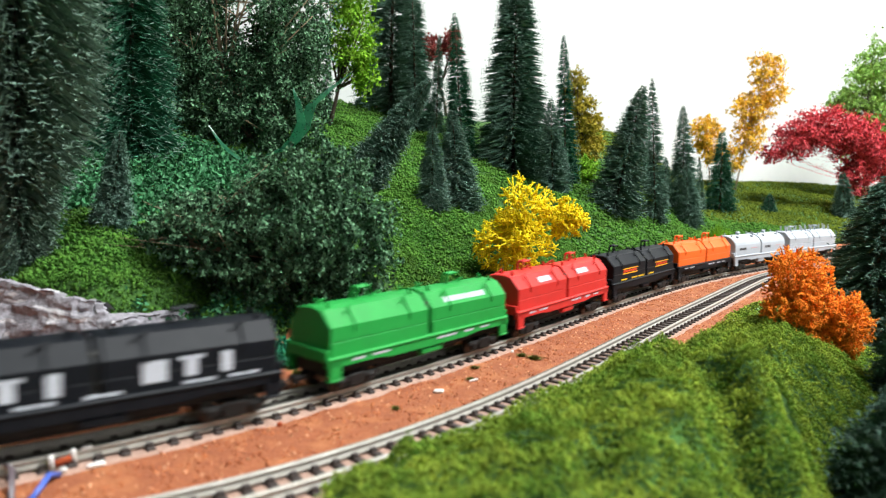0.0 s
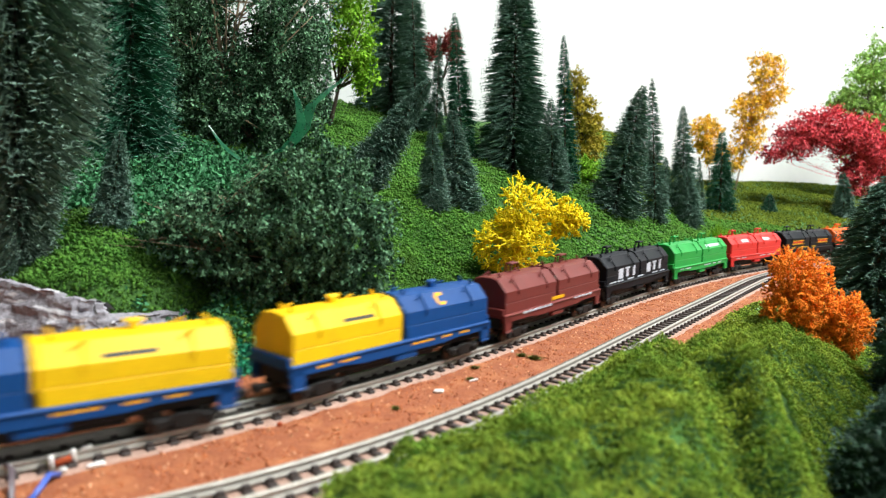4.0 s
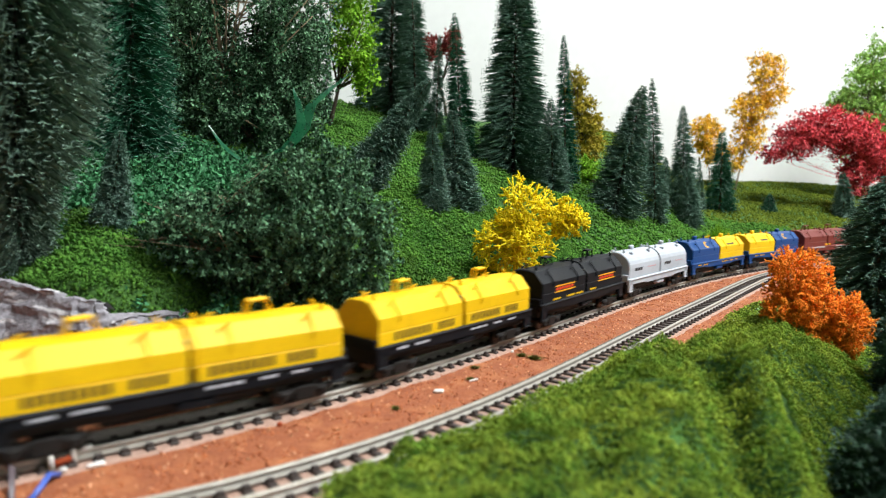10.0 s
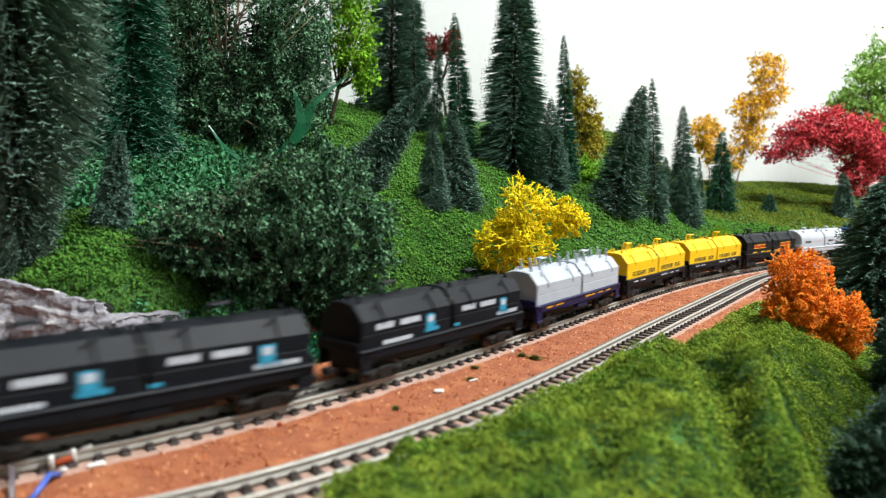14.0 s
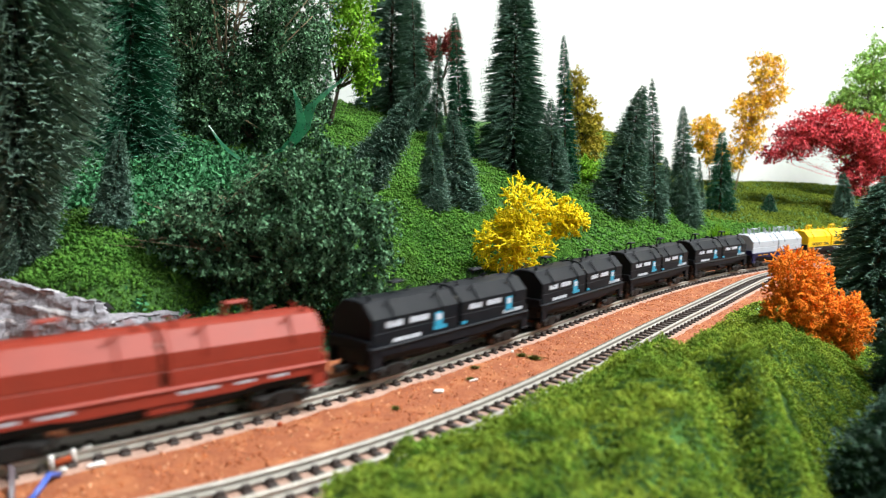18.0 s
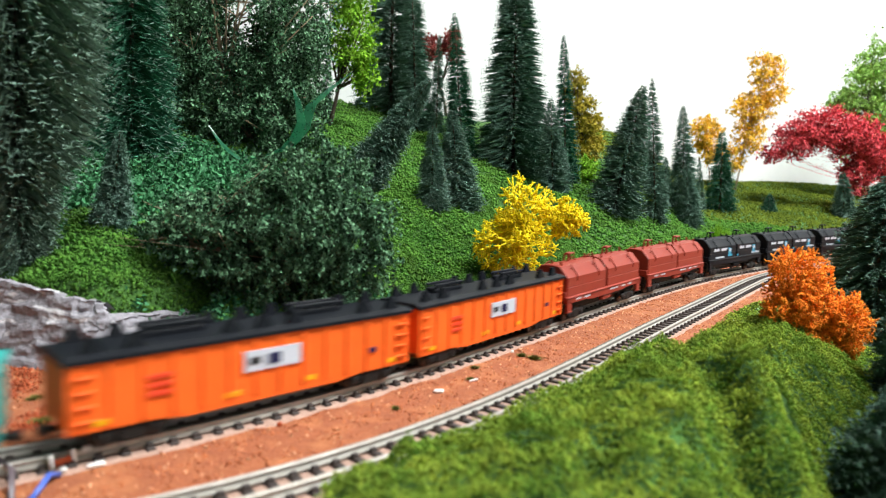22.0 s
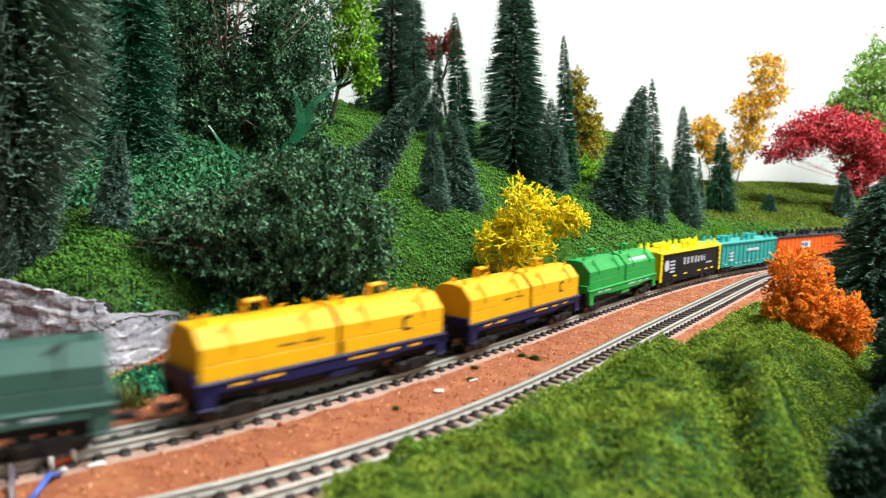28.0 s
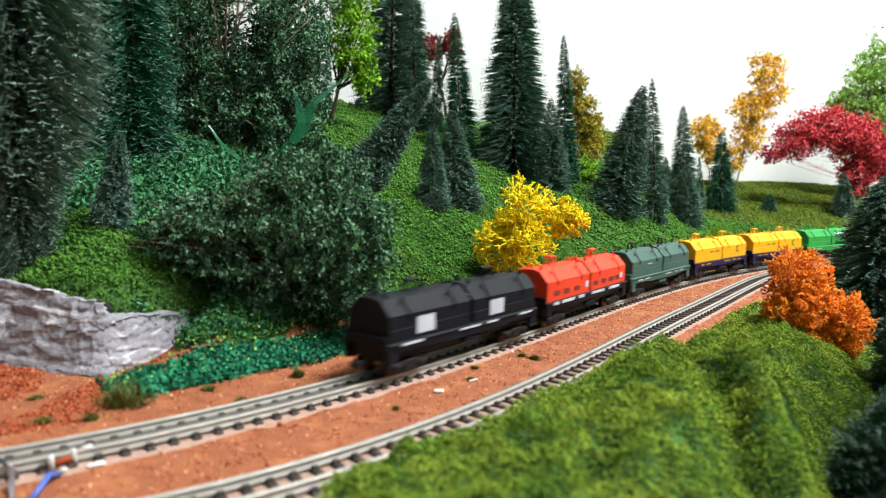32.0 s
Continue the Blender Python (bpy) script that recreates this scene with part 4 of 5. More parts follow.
def leaf_mesh(lobes, count, size, seed, material, shell=0.6, per=80, spread=1.0, gaps=0.0):
    """Small bent leaves on many feathery sprays that fill the lobes (centre, radii), with open gaps between the sprays."""
    q = np.random.default_rng(seed)
    vol = np.array([l[1][0] * l[1][1] * l[1][2] for l in lobes])
    want = max(count // per, 10)
    sprays = want * 4
    pick = q.choice(len(lobes), sprays, p=vol / vol.sum())
    d = q.normal(size=(sprays, 3))
    d /= np.linalg.norm(d, axis=1)[:, None]
    rad = np.maximum(q.uniform(0, 1, sprays) ** (1 / 3), shell * q.uniform(0.6, 1.1, sprays))
    rr = np.array([l[1] for l in lobes])[pick]
    C = np.array([l[0] for l in lobes])[pick] + d * rad[:, None] * rr
    f = 6.5 / rr.mean()
    open_air = waves(C[:, 0] + 0.4 * C[:, 1], C[:, 2] + 0.3 * C[:, 1], f, seed + 500) + 0.7 * waves(C[:, 1], C[:, 2], f, seed + 501)
    keep = np.flatnonzero(open_air > gaps)[:want]
    C, rr, d = C[keep], rr[keep], d[keep]
    sprays = len(keep)
    reach = rr.min(1) * q.uniform(0.16, 0.34, sprays) * spread
    n = sprays * per
    run = d + q.normal(0, 0.6, (sprays, 3)) + [0, 0, -0.35]
    run /= np.linalg.norm(run, axis=1)[:, None]
    a = q.normal(size=(n, 3))
    a /= np.linalg.norm(a, axis=1)[:, None]
    R = np.repeat(reach, per)[:, None]
    centre = np.repeat(C, per, 0) + np.repeat(run, per, 0) * R * q.uniform(-1.3, 1.3, (n, 1)) + a * R * 0.55 * q.uniform(0.1, 1.0, (n, 1))
    a = q.normal(size=(n, 3))
    a /= np.linalg.norm(a, axis=1)[:, None]
    b = np.cross(a, q.normal(size=(n, 3)))
    b /= np.linalg.norm(b, axis=1)[:, None]
    c = np.cross(a, b)
    s = size * q.uniform(0.45, 1.25, (n, 1))
    V = np.stack([centre - a * s * 0.7, centre + b * s * 0.45 + c * s * 0.2, centre + a * s * 0.7, centre - b * s * 0.45 + c * s * 0.2], 1).reshape(-1, 3)
    i = np.arange(n)[:, None] * 4
    T = np.concatenate([i + [0, 1, 2], i + [0, 2, 3]])
    return tri_mesh("crown", V, T, [material])


def limbs(base, lobes, r, seed):
    q = np.random.default_rng(seed)
    g = Geo()
    base = Vector(base)
    fork = base.lerp(Vector(lobes[0][0]), 0.45)
    g.tube([base - Vector((0, 0, 0.004)), base.lerp(fork, 0.5) + Vector((r * 0.4, 0, 0)), fork], [r, r * 0.8, r * 0.65], 7)
    for c, rr in lobes:
        for i in range(4):
            e = Vector(c) + Vector((q.normal() * rr[0] * 0.45, q.normal() * rr[1] * 0.45, q.uniform(-0.2, 0.7) * rr[2]))
            mid = fork.lerp(e, 0.5) + Vector((q.normal(), q.normal(), q.normal())) * rr[0] * 0.12
            g.tube([fork, mid, e], [r * 0.5, r * 0.3, r * 0.1], 5)
            for k in range(3):
                e2 = mid + Vector((q.normal() * rr[0] * 0.5, q.normal() * rr[1] * 0.5, q.uniform(0, 0.7) * rr[2]))
                g.tube([mid, e2], [r * 0.22, r * 0.06], 4)
    return g


def leafy_tree(name, label, base, lobes, count, size, material, seed, r=0.002, bark=M_BARK, category="tree", shell=0.6, group="", per=80, spread=1.0, gaps=0.0):
    base = Vector(base)
    t = thing(name, label, category, group, Matrix.Translation(base))
    rel = [(tuple(Vector(c) - base), rr) for c, rr in lobes]
    part("trunk", limbs((0, 0, 0), rel, r, seed), bark, t, smooth=True)
    part("crown", leaf_mesh(rel, count, size, seed, material, shell, per, spread, gaps), None, t)
    return t


def twig_mesh(lobes, seed, material, stems=9, levels=5, r0=0.0008, spread=0.55, scatter=0.7, reach=1.0):
    """Forking bare twigs like dyed lichen."""
    q = np.random.default_rng(seed)
    g = Geo()
    for (c, rr), origin in lobes:
        c, origin = Vector(c), Vector(origin)
        todo = []
        for i in range(stems):
            d = Vector((q.normal(), q.normal(), q.uniform(-0.8, 1.2))).normalized()
            o = Vector((q.normal(), q.normal(), q.normal())).normalized() * q.uniform(0, 1) ** 0.4 * scatter
            todo.append((c.lerp(origin, 0.5) + Vector((o.x * rr[0], o.y * rr[1], o.z * rr[2])), (d + o).normalized(), 0))
        while todo:
            p, d, lv = todo.pop()
            ln = min(rr) * q.uniform(0.22, 0.40) * reach * (0.86 ** lv)
            bend = Vector((q.normal(), q.normal(), q.normal())) * 0.18
            m = p + (d + bend) * ln * 0.5
            e = m + (d - bend * 0.5) * ln * 0.5
            off = e - c
            u = math.sqrt((off.x / rr[0]) ** 2 + (off.y / rr[1]) ** 2 + (off.z / rr[2]) ** 2)
            r = r0 * (0.80 ** lv)
            g.tube([p, m, e], [r, r * 0.9, r * 0.75], 3)
            if lv < levels and u < 1.05:
                for k in range(3 if q.uniform() < 0.45 else 2):
                    nd = (d + Vector((q.normal(), q.normal(), q.normal())) * spread - off.normalized() * 0.35 * max(0, u - 0.7)).normalized()
                    todo.append((e, nd, lv + 1))
    return g.mesh("twigs", material, True)


def lichen_bush(name, label, base, lobes, material, seed, **kw):
    base = Vector(base)
    t = thing(name, label, "bush", "", Matrix.Translation(base))
    rel = [((tuple(Vector(c) - base), rr), tuple(Vector(o) - base)) for (c, rr), o in lobes]
    g = Geo()
    for (c, rr), o in rel:
        g.tube([(0, 0, -0.002), tuple(Vector(o) * 0.6), tuple(Vector(o).lerp(Vector(c), 0.5))], [0.0010, 0.0008, 0.0006], 6)
    part("stem", g, material, t, smooth=True)
    part("twig_crown", twig_mesh(rel, seed, material, **kw), None, t)
    return t


FAR = "dark green bottle-brush conifer among others on the hill, two added for shade"
CONIFERS = [
    (-0.151, 0.245, 0.175, 0.0235, 0.002, M_NEEDLE_PALE, 2.3, "shaggy"), (-0.157, 0.348, 0.150, 0.0195, 0.003, M_NEEDLE2, 1.3, "blade"),
    (-0.215, 0.430, 0.175, 0.0300, 0.0, M_NEEDLE, 1.0, "brush"), (-0.1275, 0.2634, 0.0375, 0.0068, 0.0045, M_NEEDLE, 2.2, "brush"),
    (-0.057, 0.700, 0.214, 0.0330, 0.001, M_NEEDLE, 1.1, "brush"), (-0.104, 0.600, 0.062, 0.0060, 0.002, M_NEEDLE, 0.9, "brush"), (-0.0283, 0.66, 0.1609, 0.0173, -0.0087, M_NEEDLE, 1.0, "brush"),
    (-0.0098, 0.66, 0.0947, 0.0080, 0.0007, M_NEEDLE, 1.0, "brush"), (0.0149, 0.60, 0.1223, 0.0138, -0.0113, M_NEEDLE2, 1.1, "brush"),
    (0.0584, 0.5992, 0.191, 0.0285, -0.004, M_NEEDLE, 1.8, "brush"), (0.1042, 0.6, 0.1271, 0.0108, -0.0076, M_NEEDLE2, 1.2, "brush"),
    (0.0874, 0.5586, 0.0772, 0.0128, -0.0054, M_NEEDLE, 1.5, "brush"), (-0.0525, 0.392, 0.0640, 0.0125, 0.0430, M_NEEDLE, 2.8, "brush"),
    (0.0095, 0.419, 0.0598, 0.0122, -0.0066, M_NEEDLE, 2.2, "brush"), (-0.0068, 0.3934, 0.0485, 0.0088, -0.001, M_NEEDLE, 1.8, "brush"),
    (0.137, 0.5617, 0.1022, 0.0202, 0.0190, M_NEEDLE, 1.8, "brush"), (0.1838, 0.600, 0.1226, 0.0108, -0.0107, M_NEEDLE, 1.1, "brush"),
    (0.2139, 0.7102, 0.0616, 0.0112, -0.0096, M_NEEDLE, 1.2, "brush"), (0.2351, 0.7362, 0.0505, 0.0092, -0.0033, M_NEEDLE, 1.2, "brush"),
    (0.2428, 0.7, 0.1101, 0.0149, -0.0083, M_NEEDLE, 1.2, "brush"), (0.2381, 0.6709, 0.0598, 0.0122, -0.0063, M_NEEDLE, 1.5, "brush"),
    (0.3134, 0.7873, 0.0907, 0.0165, -0.0035, M_NEEDLE2, 1.1, "brush"), (0.2859, 0.7734, 0.0606, 0.0060, -0.005, M_NEEDLE, 0.9, "brush"),
    (0.3942, 0.8416, 0.0240, 0.0096, 0.0, M_NEEDLE2, 1.0, "brush"), (0.4983, 0.8615, 0.0586, 0.0136, -0.0068, M_NEEDLE, 1.2, "brush"),
    (0.205, 0.322, 0.084, 0.0290, 0.0, M_NEEDLE, 1.6, "brush"), (0.262, 0.420, 0.075, 0.0230, 0.0, M_NEEDLE, 1.1, "brush"),
    # the two tallest at the end stand out of view, added to shade the right
    (0.121, 0.166, 0.062, 0.0270, 0.002, M_NEEDLE, 2.6, "brush"), (0.106, 0.130, 0.052, 0.0190, 0.002, M_NEEDLE, 2.0, "brush"), (0.167, 0.232, 0.070, 0.0185, 0.0, M_NEEDLE, 2.0, "brush"), (0.152, 0.146, 0.170, 0.0320, 0.0, M_NEEDLE, 1.0, "brush"),
    (0.176, 0.192, 0.180, 0.0320, 0.0, M_NEEDLE, 1.0, "brush"),
]
for n, (x, y, h, r, lean, material, dense, style) in enumerate(CONIFERS):
    conifer(x, y, h, r, 100 + n, (lean, 0), material, "tilted dark green conifer on the grassy bank" if lean > 0.02 else FAR, dense, style)

leafy_tree("broadleaf_tree", "large dark green broadleaf tree on the hill", (-0.120, 0.437, ground_at(-0.120, 0.437)),
           [((-0.158, 0.43, 0.150), (0.026, 0.03, 0.045)), ((-0.098, 0.43, 0.150), (0.024, 0.03, 0.048)), ((-0.126, 0.43, 0.100), (0.050, 0.03, 0.036)), ((-0.105, 0.43, 0.112), (0.030, 0.03, 0.030)), ((-0.110, 0.42, 0.083), (0.042, 0.03, 0.018)), ((-0.132, 0.43, 0.205), (0.045, 0.03, 0.022))], 92000, 0.0016, M_LEAF_DARK, 11, 0.002, M_BARK_PALE, shell=0.2, per=45, gaps=0.0)
leafy_tree("broadleaf_tree", "dark green broadleaf tree at the back of the hill", (-0.215, 0.52, ground_at(-0.215, 0.52)),
           [((-0.195, 0.52, 0.160), (0.030, 0.03, 0.065)), ((-0.105, 0.52, 0.165), (0.020, 0.02, 0.06)), ((-0.155, 0.52, 0.125), (0.055, 0.03, 0.030)), ((-0.235, 0.52, 0.190), (0.05, 0.03, 0.04))], 30000, 0.0020, M_LEAF_DARK, 24, 0.003, shell=0.2, per=45, gaps=-0.3)
leafy_tree("fallen_bushy_tree", "dark broad bushy tree leaning over the bank", (-0.119, 0.257, ground_at(-0.119, 0.257)),
           [((-0.082, 0.258, 0.038), (0.030, 0.020, 0.015)), ((-0.050, 0.252, 0.042), (0.031, 0.020, 0.022)), ((-0.058, 0.250, 0.024), (0.030, 0.016, 0.014)), ((-0.050, 0.260, 0.060), (0.024, 0.016, 0.011)), ((-0.032, 0.250, 0.030), (0.017, 0.015, 0.019)), ((-0.100, 0.256, 0.037), (0.014, 0.014, 0.008))], 66000, 0.00125, M_LEAF_DARK, 12, 0.0009, M_BARK_PALE, shell=0.4, per=36, gaps=-0.15, spread=0.9)
leafy_tree("lime_tree", "lime green airy tree behind the conifers", (-0.095, 0.56, ground_at(-0.095, 0.56)),
           [((-0.077, 0.56, 0.165), (0.018, 0.02, 0.03)), ((-0.067, 0.56, 0.138), (0.012, 0.015, 0.018)), ((-0.078, 0.56, 0.20), (0.022, 0.02, 0.02))], 9500, 0.0021, M_LEAF_LIME, 13, 0.002, shell=0.3, per=11, spread=1.2, gaps=0.4)
leafy_tree("olive_tree", "yellow-olive tree behind the conifers", (0.140, 0.74, ground_at(0.140, 0.74)),
           [((0.148, 0.74, 0.105), (0.017, 0.02, 0.042)), ((0.134, 0.74, 0.150), (0.012, 0.02, 0.025))], 9000, 0.0024, M_LEAF_OLIVE, 14, 0.002, shell=0.3, per=11, spread=1.2)
leafy_tree("green_bush", "bright green low bush between the conifers", (0.124, 0.625, ground_at(0.124, 0.625)),
           [((0.125, 0.625, ground_at(0.125, 0.625) + 0.012), (0.011, 0.01, 0.013)), ((0.180, 0.625, ground_at(0.180, 0.625) + 0.010), (0.008, 0.01, 0.009))], 7000, 0.0016, M_LEAF_LIME, 25, 0.001, shell=0.3, per=20, category="bush")
leafy_tree("amber_tree", "tall airy amber autumn tree before the wall", (0.408, 0.98, ground_at(0.408, 0.98)),
           [((0.440, 0.98, 0.222), (0.026, 0.02, 0.020)), ((0.446, 0.98, 0.190), (0.030, 0.02, 0.026)), ((0.425, 0.98, 0.165), (0.030, 0.02, 0.022)), ((0.424, 0.98, 0.128), (0.024, 0.02, 0.026)), ((0.402, 0.98, 0.095), (0.018, 0.02, 0.020)), ((0.396, 0.98, 0.070), (0.007, 0.01, 0.010))], 9500, 0.0028, M_LEAF_AMBER, 15, 0.0012, M_BARK_PALE, shell=0.3, per=10, spread=1.1, gaps=0.25)
leafy_tree("amber_bush", "small amber autumn tree before the wall", (0.375, 0.98, ground_at(0.375, 0.98)),
           [((0.362, 0.98, 0.128), (0.022, 0.02, 0.024)), ((0.370, 0.98, 0.105), (0.016, 0.02, 0.018))], 3200, 0.003, M_LEAF_AMBER, 16, 0.001, M_BARK_PALE, shell=0.3, per=10, spread=1.1, gaps=0.1)
leafy_tree("red_maple", "crimson autumn maple with a spreading crown", (0.535, 0.88, ground_at(0.535, 0.88)),
           [((0.528, 0.88, 0.105), (0.030, 0.02, 0.030)), ((0.440, 0.88, 0.118), (0.030, 0.03, 0.024)), ((0.475, 0.88, 0.132), (0.044, 0.03, 0.026)), ((0.515, 0.88, 0.118), (0.040, 0.03, 0.030)), ((0.528, 0.88, 0.080), (0.030, 0.02, 0.034)), ((0.412, 0.88, 0.100), (0.016, 0.02, 0.012)), ((0.552, 0.88, 0.092), (0.022, 0.02, 0.026)), ((0.512, 0.88, 0.062), (0.016, 0.02, 0.014))], 27000, 0.0026, M_LEAF_RED, 17, 0.0008, M_LEAF_RED, shell=0.3, per=11, spread=1.1, gaps=0.15)
leafy_tree("green_tree", "fresh green broadleaf tree before the wall", (0.570, 0.98, ground_at(0.570, 0.98)),
           [((0.602, 0.98, 0.228), (0.040, 0.03, 0.045)), ((0.572, 0.98, 0.185), (0.030, 0.03, 0.040)), ((0.550, 0.98, 0.180), (0.024, 0.02, 0.018)), ((0.630, 0.98, 0.16), (0.05, 0.03, 0.06)), ((0.600, 0.98, 0.120), (0.05, 0.03, 0.04))], 21000, 0.0032, M_LEAF_GREEN, 18, 0.0025, shell=0.3, per=12, spread=1.2, gaps=0.25)
leafy_tree("red_tree", "crimson autumn tree far behind the conifers", (0.0, 0.80, ground_at(0.0, 0.80)),
           [((-0.020, 0.80, 0.202), (0.017, 0.02, 0.014)), ((0.004, 0.80, 0.205), (0.010, 0.02, 0.020))], 3600, 0.0026, M_LEAF_RUSSET, 19, 0.002, shell=0.3, per=11, spread=1.2)

lichen_bush("yellow_bush", "bright yellow lichen bush beside the main track", (0.037, 0.352, ground_at(0.037, 0.352)),
            [(((0.0405, 0.345, 0.0445), (0.0140, 0.012, 0.0185)), (0.040, 0.346, 0.038)), (((0.0350, 0.342, 0.0270), (0.0190, 0.013, 0.0165)), (0.036, 0.344, 0.024)), (((0.0635, 0.348, 0.0410), (0.0095, 0.008, 0.0115)), (0.059, 0.348, 0.038))], M_YELLOW_TWIG, 21, stems=40, levels=4, r0=0.00082, spread=0.48, scatter=0.60, reach=1.1)
lichen_bush("orange_bush", "orange lichen bush at the end of the grassy mound", (0.147, 0.268, ground_at(0.147, 0.268)),
            [(((0.1385, 0.267, 0.0250), (0.0128, 0.010, 0.0135)), (0.1385, 0.267, 0.0250)), (((0.1375, 0.262, 0.0130), (0.0135, 0.009, 0.0125)), (0.1375, 0.262, 0.0130)), (((0.1550, 0.262, 0.0085), (0.0115, 0.009, 0.0135)), (0.1550, 0.262, 0.0085))], M_ORANGE_TWIG, 22, stems=240, levels=3, r0=0.00042, spread=0.6, scatter=0.86, reach=0.55)


def blobs(name, label, spots, size, material, seed, kind="stuff"):
    """Ground foam: irregular little crumbs set on the land."""
    q = np.random.default_rng(seed)
    base = np.array([(1, 1, 1), (-1, -1, 1), (-1, 1, -1), (1, -1, -1)], float) * 0.62
    tri = np.array([(0, 1, 3), (0, 2, 1), (0, 3, 2), (1, 2, 3)])
    n = len(spots)
    a, b = q.uniform(0, 6.28, n), q.uniform(-1.6, 1.6, n)
    ca, sa, cb, sb = np.cos(a), np.sin(a), np.cos(b), np.sin(b)
    R = np.stack([np.stack([ca, -sa * cb, sa * sb], 1), np.stack([sa, ca * cb, -ca * sb], 1), np.stack([0 * a, sb, cb], 1)], 1)
    P0 = base[None] * (size * q.uniform(0.45, 1.5, (n, 4)))[:, :, None]
    V = np.einsum("nij,nkj->nki", R, P0) + spots[:, None, :]
    T = (tri[None] + np.arange(n)[:, None, None] * 4).reshape(-1, 3)
    return tagged(new(name, tri_mesh(name, V.reshape(-1, 3), T, [material])), label=label, kind=kind)


def strew(x0, x1, y0, y1, gap, seed, keep):
    """Jittered spots on the land where keep(d_main, s_main, d_side, s_side, x, y, grass) holds."""
    q = np.random.default_rng(seed)
    X, Y = np.meshgrid(np.arange(x0, x1, gap), np.arange(y0, y1, gap))
    X, Y = (X + q.uniform(-0.6, 0.6, X.shape) * gap).ravel(), (Y + q.uniform(-0.6, 0.6, Y.shape) * gap).ravel()
    d, s = side_of(MAIN, X, Y)
    d2, s2 = side_of(SIDE, X, Y)
    z, g = lie(X, Y)
    m = (g > q.uniform(0.2, 0.8, X.shape)) & keep(d, s, d2, s2, X, Y)
    z = z + q.uniform(-0.0004, 0.0008, z.shape)
    return np.stack([X, Y, z], 1)[m]


def clumped(p, seed):
    """Lifts turf spots into soft uneven clumps."""
    p = p.copy()
    p[:, 2] += 0.0013 + 0.0013 * waves(p[:, 0], p[:, 1], 240, seed) + 0.0009 * waves(p[:, 0], p[:, 1], 700, seed + 1)
    return p


# no turf below the leaf cover: the bare dark undercoat gives the trees' shade
def shaded_under_leaves(x, y):
    return (x < -0.066) & (y > 0.272) & (y < 0.395)


def in_view(x, y):
    return (abs(x) < 0.70 * y + 0.01)


blobs("bank_turf", "green foam turf on the bank", clumped(strew(-0.30, 0.40, 0.15, 0.44, 0.0017, 31, lambda d, s, d2, s2, x, y: (d > 0) & (x < 0.30 + 0.1 * y) & in_view(x, y) & ~shaded_under_leaves(x, y)), 39), 0.0011, M_TURF, 41)
blobs("hill_turf", "green foam turf on the upper hill", clumped(strew(-0.36, 0.40, 0.44, 0.74, 0.0019, 37, lambda d, s, d2, s2, x, y: (d > 0) & (x < 0.30 + 0.1 * y) & in_view(x, y)), 40), 0.0013, M_TURF, 45)
blobs("meadow_turf", "olive green meadow turf before the wall", strew(0.18, 0.95, 0.45, 1.11, 0.0031, 32, lambda d, s, d2, s2, x, y: (d > 0) & ((x >= 0.30 + 0.1 * y) | (y > 0.715)) & (x < 0.8 * y)), 0.0020, M_MEADOW, 42)
blobs("fine_bank_turf", "fine green foam turf on the near bank", clumped(strew(-0.23, 0.16, 0.19, 0.44, 0.00078, 36, lambda d, s, d2, s2, x, y: (d > 0) & (d < 0.16) & in_view(x, y) & ~shaded_under_leaves(x, y)), 38), 0.00056, M_TURF, 44)
mound = strew(-0.10, 0.24, 0.04, 0.35, 0.00052, 33, lambda d, s, d2, s2, x, y: (d2 < 0) & (d2 > -0.095) & (x > -0.02) & in_view(x, y) & (y > 0.085))
mound[:, 2] += 0.0017 + np.random.default_rng(34).uniform(-0.0010, 0.0010, len(mound)) + 0.0014 * waves(mound[:, 0], mound[:, 1], 330, 35) + 0.0011 * waves(mound[:, 0], mound[:, 1], 800, 46)
blobs("mound_turf", "thick light green foam turf on the mound", mound, 0.00046, M_TURF_OLIVE, 43)


M_PALE = mat("pale_green_lichen", (0.42, 0.52, 0.30), (0.22, 0.36, 0.14), 0.95, 300, 1500, 0.3, island=0.4, spec=0.1)
blobs("pale_lichen_patch", "pale green lichen crumbs at the end of the mound", strew(0.05, 0.22, 0.20, 0.36, 0.0013, 66, lambda d, s, d2, s2, x, y: (d2 < -0.024) & (d2 > -0.050) & (s2 > 0.185) & (s2 < 0.25) & (waves(x, y, 240, 67) > -0.1)) + [0, 0, 0.0014], 0.0008, M_PALE, 68)


def free_spots(x0, x1, y0, y1, gap, seed, keep, lift=0.0):
    """Jittered spots on the land, whatever covers it."""
    q = np.random.default_rng(seed)
    X, Y = np.meshgrid(np.arange(x0, x1, gap), np.arange(y0, y1, gap))
    X, Y = (X + q.uniform(-0.7, 0.7, X.shape) * gap).ravel(), (Y + q.uniform(-0.7, 0.7, Y.shape) * gap).ravel()
    d, s = side_of(MAIN, X, Y)
    d2, s2 = side_of(SIDE, X, Y)
    z, g = lie(X, Y)
    m = keep(d, s, d2, s2, X, Y, g) & (abs(d) > 0.0092) & (abs(d2) > 0.0092)
    return np.stack([X, Y, z + lift], 1)[m]


